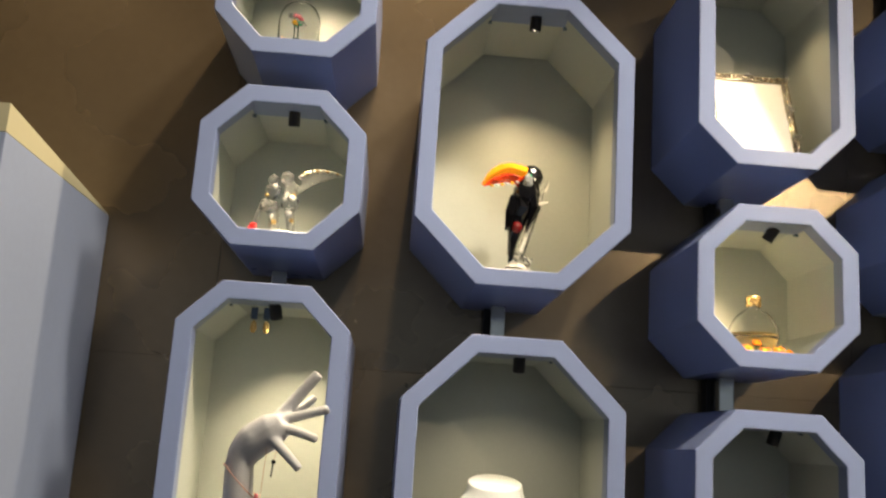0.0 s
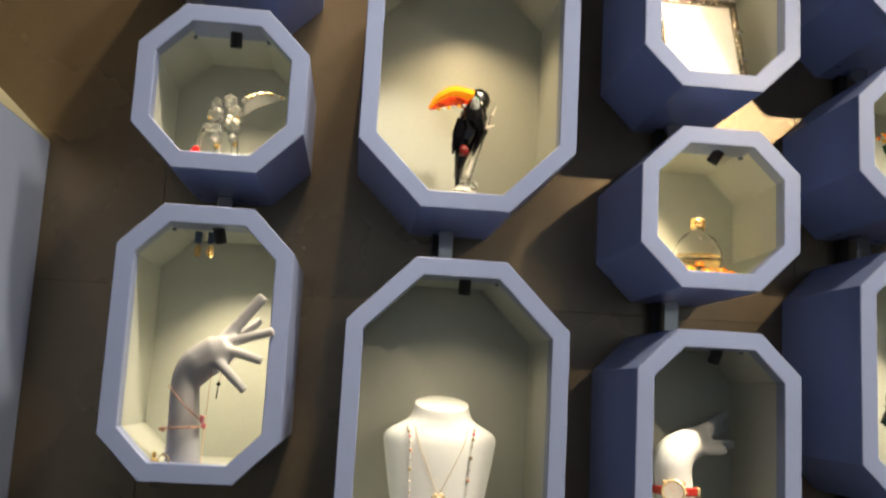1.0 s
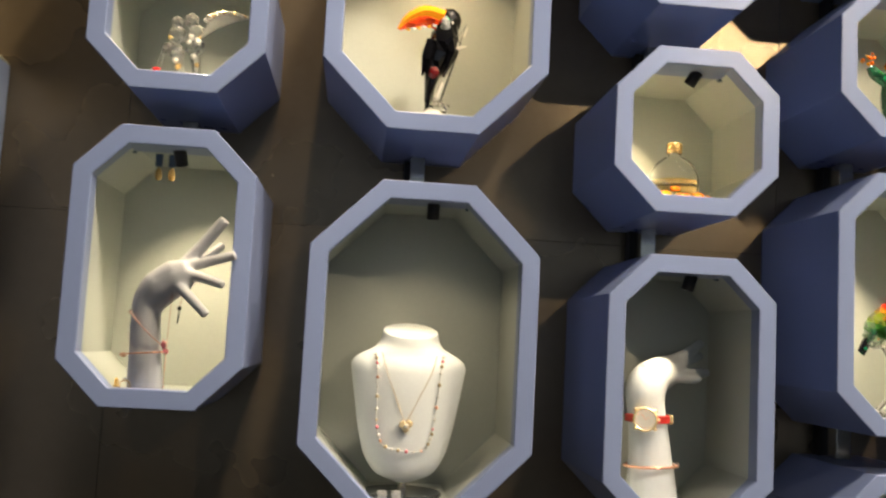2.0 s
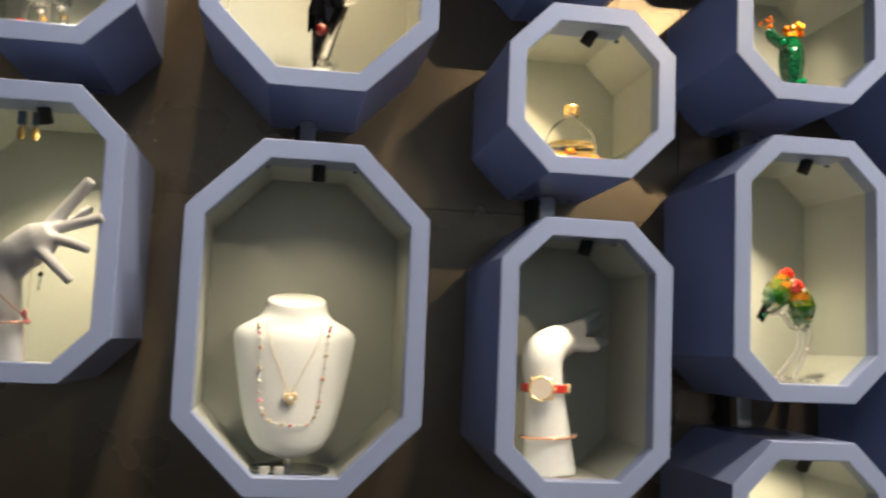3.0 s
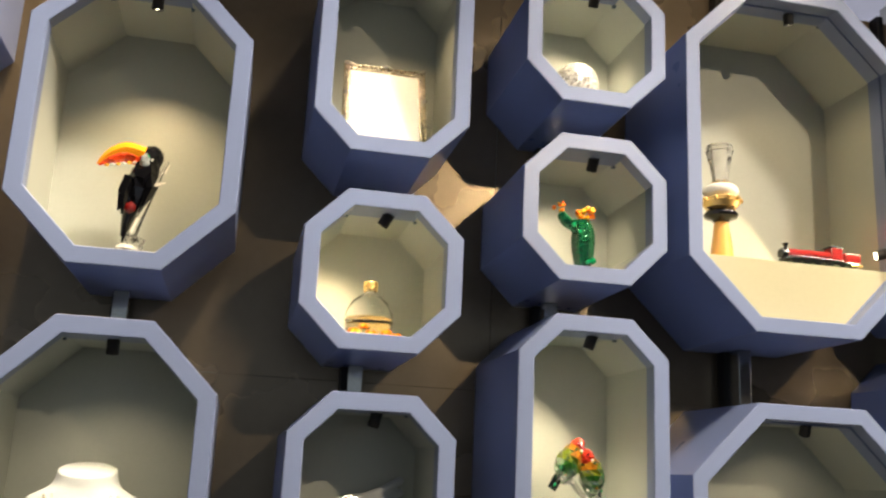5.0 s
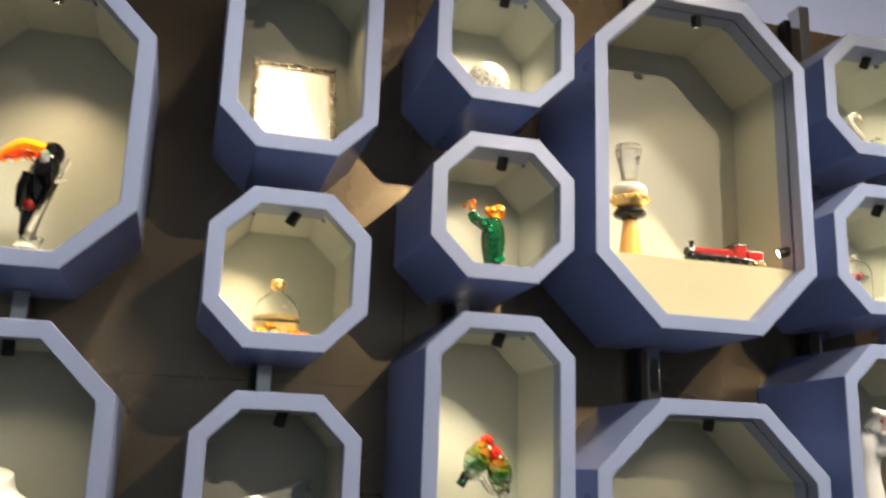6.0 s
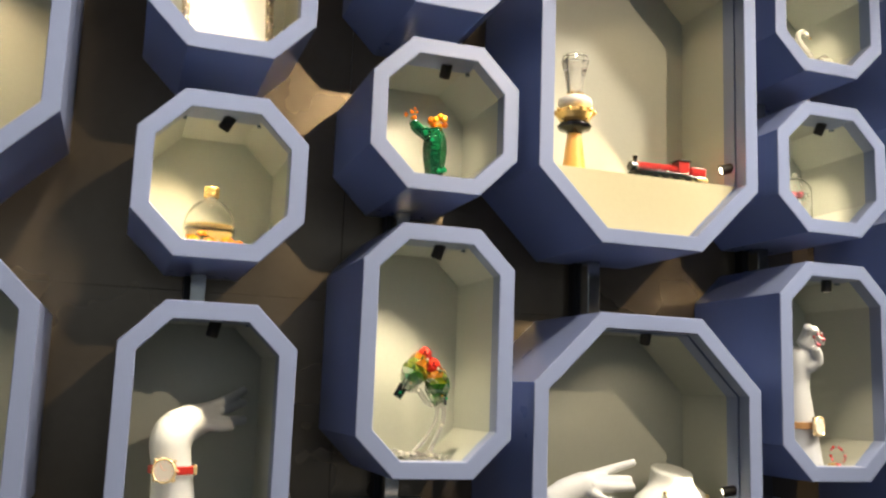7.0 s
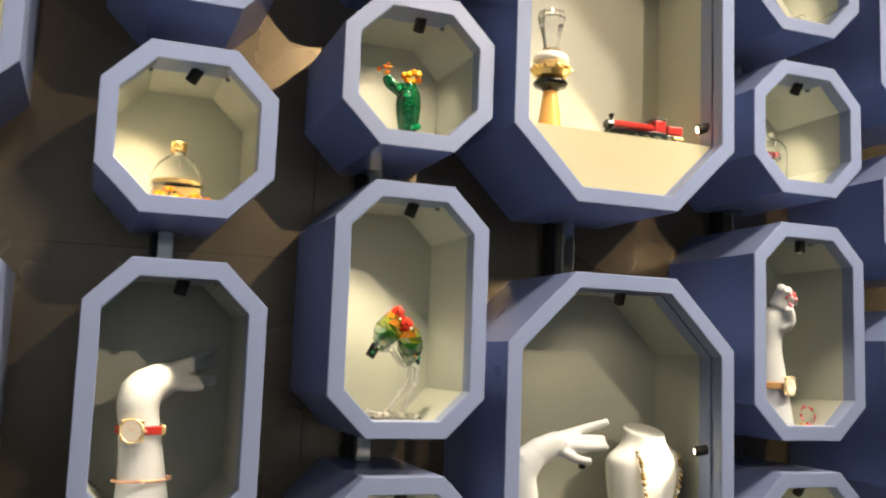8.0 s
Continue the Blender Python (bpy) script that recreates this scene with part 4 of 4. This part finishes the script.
part("goblet", lathe([(0.016, 0.198), (0.019, 0.204), (0.024, 0.235), (0.031, 0.262), (0.034, 0.272), (0.030, 0.288), (0.022, 0.290)], 9), CLEAR, orn, "clear cut crystal top")
orn.scale = (0.90, 0.90, 0.94)
IRON = material("black_enamel", (0.004, 0.004, 0.004), 0.25, vary=0.1)
loco = thing("toy_locomotive", spot_in("engine", 1.705, 0.068), "red and black crystal toy locomotive", "ornament")
part("chassis", cube(-0.098, 0.098, -0.016, 0.016, 0.008, 0.017, 0.002), IRON, loco, "black chassis")
part("boiler", tube([(-0.088, 0, 0.029), (-0.07, 0, 0.029), (0.02, 0, 0.030), (0.03, 0, 0.030)], [0.0125, 0.0135, 0.0135, 0.0135], 10), LOCO_RED, loco, "red boiler")
part("smokebox", tube([(-0.102, 0, 0.028), (-0.088, 0, 0.028)], [0.0125, 0.0138], 12), IRON, loco, "black smokebox")
part("chimney", lathe([(0.006, 0.036), (0.005, 0.048), (0.007, 0.056)], 10, at=(-0.088, 0, 0)), IRON, loco, "black chimney")
part("cab", cube(0.022, 0.052, -0.016, 0.016, 0.018, 0.052, 0.003), LOCO_RED, loco, "red cab")
part("cab_roof", cube(0.018, 0.056, -0.018, 0.018, 0.0525, 0.056, 0.001), IRON, loco, "black roof")
part("tender", cube(0.058, 0.1, -0.015, 0.015, 0.018, 0.042, 0.004), LOCO_RED, loco, "red tender")
part("footplate", cube(-0.09, 0.05, -0.018, -0.0145, 0.0175, 0.0195, 0.0008), IRON, loco, "black footplate")
for x in (-0.075, -0.045, -0.018, 0.012, 0.045, 0.075):
    for s in (-1, 1):
        part("wheel", bar((x, s * 0.0145, 0.0075), (x, s * 0.018, 0.0075), 0.0075, 16), IRON, loco)
loco.scale = (0.91, 1.0, 0.82)
part("buffer", cube(0.07, 0.1, -0.020, -0.0165, 0.004, 0.011, 0.001), GOLD, loco, "gold buffer")

# --- large lower box: reaching forearm and bust
at = spot_in("couple", 1.705, -0.166)
reach = [(tube(curve_points([(-0.020, 0, -0.0215), (-0.026, 0, 0.08), (-0.034, 0, 0.16), (-0.036, 0, 0.205), (-0.012, 0, 0.240)], 4), [0.045, 0.044, 0.043, 0.041, 0.039, 0.037, 0.035, 0.034, 0.033, 0.0325, 0.032, 0.032, 0.032, 0.032, 0.032, 0.031, 0.03], 16, flat=0.8), SHADEWHITE),
         (tube([(-0.036, 0, 0.222), (0.0, 0, 0.248), (0.045, 0, 0.266), (0.075, 0, 0.272)], [0.032, 0.030, 0.027, 0.016], 16, flat=0.75), SHADEWHITE),
         (digit((0.055, 0.010, 0.278), (0.11, 0.012, 0.294), (0.170, 0.006, 0.312), 0.0105, 0.006), SHADEWHITE), (digit((0.058, -0.004, 0.272), (0.105, -0.010, 0.276), (0.150, -0.014, 0.276), 0.010, 0.0062), SHADEWHITE),
         (digit((0.055, -0.014, 0.262), (0.10, -0.024, 0.260), (0.150, -0.026, 0.262), 0.010, 0.0062), SHADEWHITE), (digit((0.045, -0.020, 0.250), (0.075, -0.034, 0.236), (0.104, -0.040, 0.232), 0.0095, 0.006), SHADEWHITE)]
leaned(sculpt("mannequin_forearm", reach, at, "mannequin forearm reaching out with long fingers, its white darkened for shade", "jewellery stand", melt=0.003), 0.0, 0.953, 0.0205)
sculpt("dark_ring", [(ring((0, 0, 0), 0.0085, 0.0085, 0.0014, turn=1.3, n=20, k=5), JET), (ball((0.002, -0.004, -0.012), 0.007, (1.3, 1, 0.8), 1), JET)], at + Vector((0.076, -0.034, 0.244)), "dark stone ring on a white finger", "ring")
at = spot_in("couple", 1.785, 0.130, 0.028)
bust_form(at, 0.25)
foot = thing("bust_stand", at - Vector((0, 0, 0.028)), "white round foot under the necklace bust", "stand")
part("foot", lathe([(0.06, 0), (0.06, 0.006), (0.02, 0.011), (0.010, 0.0225)], 30), WHITE, foot)
links = [(x, z) for x, z in ((-0.058, 0.224), (-0.058, 0.20), (-0.054, 0.17), (-0.044, 0.13), (-0.025, 0.10), (0.0, 0.09), (0.03, 0.10), (0.052, 0.14), (0.066, 0.18), (0.070, 0.215))]
strand(links, 0.0056, 32, (PALEGOLD, GLINT, PALEGOLD, GOLD), at, "chunky gold link necklace over the white bust", 0.25)

# --- swan, domes
at = spot_in("swan", 1.752, 0.012)
neck = curve_points([(0.026, 0, 0.104), (0.014, 0, 0.118), (0.0, 0, 0.112), (-0.004, 0, 0.096), (0.010, 0, 0.078), (0.030, 0, 0.056), (0.030, 0, 0.036)], 4)
swan = [(tube(neck, [0.0055 + 0.004 * i / (len(neck) - 1) for i in range(len(neck))], 8), SMOKE), (ball((0.020, 0, 0.112), 0.009, (1.1, 0.8, 0.8), 1), GLINT), (tube([(0.026, 0, 0.108), (0.036, 0, 0.102)], [0.004, 0.001], 6), GOLD),
        (ball((0.046, 0, 0.030), 0.030, (1.4, 0.8, 0.75), 2), CLEAR), (ball((0.062, -0.014, 0.042), 0.020, (1.5, 0.5, 1.0), 1), CLEAR), (lathe([(0.028, 0), (0.030, 0.005), (0.024, 0.010)], 10, at=(0.046, 0, 0)), CLEAR)]
sculpt("swan_figurine", swan, at - Vector((0.012, 0, 0)), "clear crystal swan figurine with a curved neck", "figurine")


def bell_jar(at, r, h, label):
    jar = thing("bell_jar", at, label, "glass dome")
    prof = [(r, 0.0065), (r, h - r)] + [(r * math.cos(a), h - r + r * math.sin(a)) for a in (0.25, 0.5, 0.75, 1.0, 1.25, 1.45)] + [(0.002, h)]
    inner = [(max(q - 0.0014, 0.001), z - (0.0014 if z > h - r else 0)) for q, z in reversed(prof)]
    part("dome", lathe(prof + inner, 32), GLASS, jar, "clear glass dome", True)
    part("knob", ball((0, 0, h + 0.006), 0.007, sub=2), CLEAR, jar, smooth=True)
    part("base", lathe([(r + 0.004, 0), (r + 0.004, 0.004), (r + 0.001, 0.0062)], 32), CLEAR, jar)
    return jar


def bloom(at, mats, r, stem, label):
    pieces = []
    for i in range(9):
        a = i * 2.4
        q = r * (0.25 + 0.09 * i)
        pieces.append((ball((q * math.cos(a), q * math.sin(a), stem - 0.03 * r * i), r * 0.42, (1, 1, 0.8), 1), mats[i % len(mats)]))
    stalk = [(tube([(0, 0, 0), (0.002, 0, stem * 0.5), (0, 0, stem)], 0.0014, 6), LEAF), (ball((0.006, 0, stem * 0.5), 0.006, (1.5, 0.6, 0.4), 1), LEAF)]
    return assembled("crystal_flower", (("petals", pieces, ""), ("stalk", stalk, "green stalk with a leaf")), at, label, "ornament")


at = spot_in("rose", 1.752, -0.022)
bell_jar(at, 0.037, 0.122, "clear glass dome over a red crystal rose")
bloom(at + Vector((0.006, 0, 0.007)), (RED, PINK, CLEAR), 0.023, 0.078, "red and pink crystal rose under a dome")
at = spot_in("dome", 1.752, -0.004)
bell_jar(at, 0.041, 0.128, "clear glass dome over bright crystal flowers")
bloom(at + Vector((-0.003, 0, 0.007)), (EMERALD, YELLOW, CLEAR), 0.013, 0.078, "green crystal flower under a dome")
bloom(at + Vector((-0.022, -0.006, 0.007)), (YELLOW, AMBER, CLEAR), 0.013, 0.036, "orange crystal flower under a dome")
bloom(at + Vector((0.022, -0.004, 0.007)), (TEAL, CLEAR, SMOKE), 0.014, 0.036, "teal crystal flower under a dome")
bloom(at + Vector((-0.012, 0.010, 0.007)), (CLEAR, SMOKE, PINK), 0.014, 0.096, "pale pink crystal flower under a dome")

# --- crystal figure with a plume
at = spot_in("figurine", 1.752)
fig = [(ball((-0.022, 0, 0.126), 0.0115, (0.95, 0.9, 1.05), 1), SPARKLE), (ball((-0.021, 0, 0.102), 0.0185, (0.95, 0.8, 1.05), 1), SPARKLE), (ball((-0.027, -0.004, 0.074), 0.017, (1.2, 0.8, 0.9), 1), SPARKLE),
       (ball((0.004, -0.002, 0.130), 0.0145, (1.0, 0.85, 1.05), 1), SPARKLE), (ball((0.013, -0.004, 0.108), 0.0165, (0.95, 0.85, 1.15), 1), CLEAR), (ball((0.014, -0.006, 0.080), 0.0175, (1.1, 0.85, 1.0), 1), SPARKLE),
       (tube([(-0.018, 0, 0.072), (-0.014, 0, 0.045), (-0.010, 0, 0.018)], [0.013, 0.009, 0.011], 6), CLEAR), (tube([(0.014, -0.004, 0.068), (0.018, -0.004, 0.045), (0.020, -0.002, 0.018)], [0.011, 0.008, 0.009], 6), CLEAR),
       (tube(curve_points([(-0.030, 0, 0.084), (-0.042, 0, 0.068), (-0.047, 0, 0.050), (-0.048, 0, 0.035)], 3), 0.0045, 6), SPARKLE),
       (loft([[(0.026, -0.002, 0.100), (0.026, 0.002, 0.100), (0.032, 0.002, 0.134), (0.032, -0.002, 0.134)], [(0.048, -0.002, 0.118), (0.048, 0.002, 0.118), (0.050, 0.002, 0.146), (0.050, -0.002, 0.146)],
              [(0.075, -0.0015, 0.132), (0.075, 0.0015, 0.132), (0.076, 0.0015, 0.149), (0.076, -0.0015, 0.149)], [(0.102, -0.001, 0.141), (0.102, 0.001, 0.141), (0.103, 0.001, 0.145), (0.103, -0.001, 0.145)]]), CLEAR)]
# beads along the top of the plume and down both bodies, white ones as painted sparkle
for i in range(16):
    u = i / 15
    fig.append((ball((0.030 + 0.074 * u, -0.002, 0.134 + 0.017 * math.sin(2.45 * u ** 0.7)), 0.0052 - 0.0018 * u, (1.2, 1, 0.9), 1), (CLEAR, GLINT, GOLD, GLINT)[i % 4]))
for x, y, z, r, m in ((-0.030, -0.014, 0.092, 0.004, GOLD), (-0.016, -0.015, 0.110, 0.0045, GLINT), (0.000, -0.014, 0.121, 0.005, CLEAR), (0.012, -0.014, 0.128, 0.004, SPARKLE), (0.008, -0.018, 0.094, 0.006, GLINT), (0.020, -0.018, 0.088, 0.007, GLINT), (0.004, -0.018, 0.086, 0.005, GLINT), (0.014, -0.014, 0.060, 0.006, GLINT), (-0.018, -0.012, 0.052, 0.006, GLINT), (-0.012, -0.012, 0.040, 0.006, GOLD), (0.020, -0.010, 0.046, 0.005, GOLD),
                      (0.022, -0.016, 0.094, 0.0045, GOLD), (0.016, -0.020, 0.078, 0.006, CLEAR), (-0.030, -0.017, 0.072, 0.005, CLEAR), (-0.016, -0.016, 0.066, 0.0045, CLEAR), (0.026, -0.008, 0.112, 0.004, CLEAR)):
    fig.append((ball((x, y, z), r, sub=1), m))
fig.append((lathe([(0.030, 0), (0.032, 0.010), (0.024, 0.018), (0.012, 0.024)], 9, at=(-0.004, 0, 0)), SMOKE))
fig.append((lathe([(0.021, 0.0185), (0.020, 0.024), (0.010, 0.026)], 9, at=(-0.004, -0.006, 0)), GLINT))
sculpt("crystal_figurine", fig, at, "clear crystal figurine with a long raised plume", "figurine")
sculpt("red_gift", [(cube(-0.009, 0.009, -0.008, 0.008, 0, 0.030, 0.003), RED), (ball((0, 0, 0.034), 0.006, (1.4, 0.8, 0.8), 1), RED)], at + Vector((-0.052, -0.006, 0)), "small red crystal gift box", "ornament")

# --- upright fist form with bracelets
at = spot_in("bracelets", 1.722, -0.047)
fist = [(tube(curve_points([(0.004, 0, 0), (0.0, 0, 0.07), (-0.004, 0, 0.14), (-0.004, 0, 0.185), (-0.002, 0, 0.225), (0.002, 0, 0.262)], 4), [0.048, 0.046, 0.044, 0.042, 0.040, 0.038, 0.036, 0.034, 0.032, 0.030, 0.028, 0.027, 0.027, 0.028, 0.029, 0.030, 0.031, 0.031, 0.030, 0.028, 0.024], 16, flat=0.8), SHADEWHITE),
        (digit((0.004, -0.016, 0.262), (0.020, -0.026, 0.292), (0.012, -0.036, 0.306), 0.0095, 0.008), SHADEWHITE), (digit((-0.010, -0.016, 0.268), (0.000, -0.030, 0.300), (-0.008, -0.040, 0.308), 0.0095, 0.008), SHADEWHITE),
        (digit((0.014, -0.008, 0.250), (0.032, -0.020, 0.272), (0.028, -0.030, 0.290), 0.0095, 0.0075), SHADEWHITE), (digit((0.008, -0.020, 0.215), (0.026, -0.032, 0.232), (0.018, -0.036, 0.262), 0.010, 0.008), SHADEWHITE)]
sculpt("mannequin_forearm", fist, at, "mannequin forearm with curled fingers, wearing jewellery, its white darkened for shade", "jewellery stand", melt=0.003)
wristwatch(at, (0.045, 0.037), (TAN, "tan leather strap"), 0.090, 0.0, 0.35)
stones = [(ball((0.026 + 0.012 * math.cos(k * 0.7), -0.036 + 0.004 * math.sin(k * 2.0), 0.282 + 0.014 * math.sin(k * 0.7)), 0.0048, sub=1), (PINK, RED, CLEAR)[k % 3]) for k in range(9)]
sculpt("cocktail_ring", stones, at, "pink and red crystal cluster ring on curled fingers", "ring")
loop = []
for k in range(16):
    a = 2 * math.pi * k / 16
    loop.append((ball((0.020 * math.cos(a), 0.006 * math.sin(a), 0.0235 + 0.020 * math.sin(a)), 0.0038, sub=1), (PINK, CLEAR, RED)[k % 3]))
sculpt("bead_bracelet", loop, spot_in("bracelets", 1.735, 0.066), "pink crystal bead bracelet standing in the box", "bracelet")
sculpt("small_charm", [(lathe([(0.010, 0), (0.010, 0.004), (0.004, 0.008)], 10), GOLD)], spot_in("bracelets", 1.725, 0.040), "small gold charm on the box floor", "charm")
sculpt("small_charm", [(lathe([(0.011, 0), (0.010, 0.005), (0.005, 0.009)], 10), GOLD)], spot_in("bracelets", 1.735, 0.098), "small gold charm beside the bead bracelet", "charm")
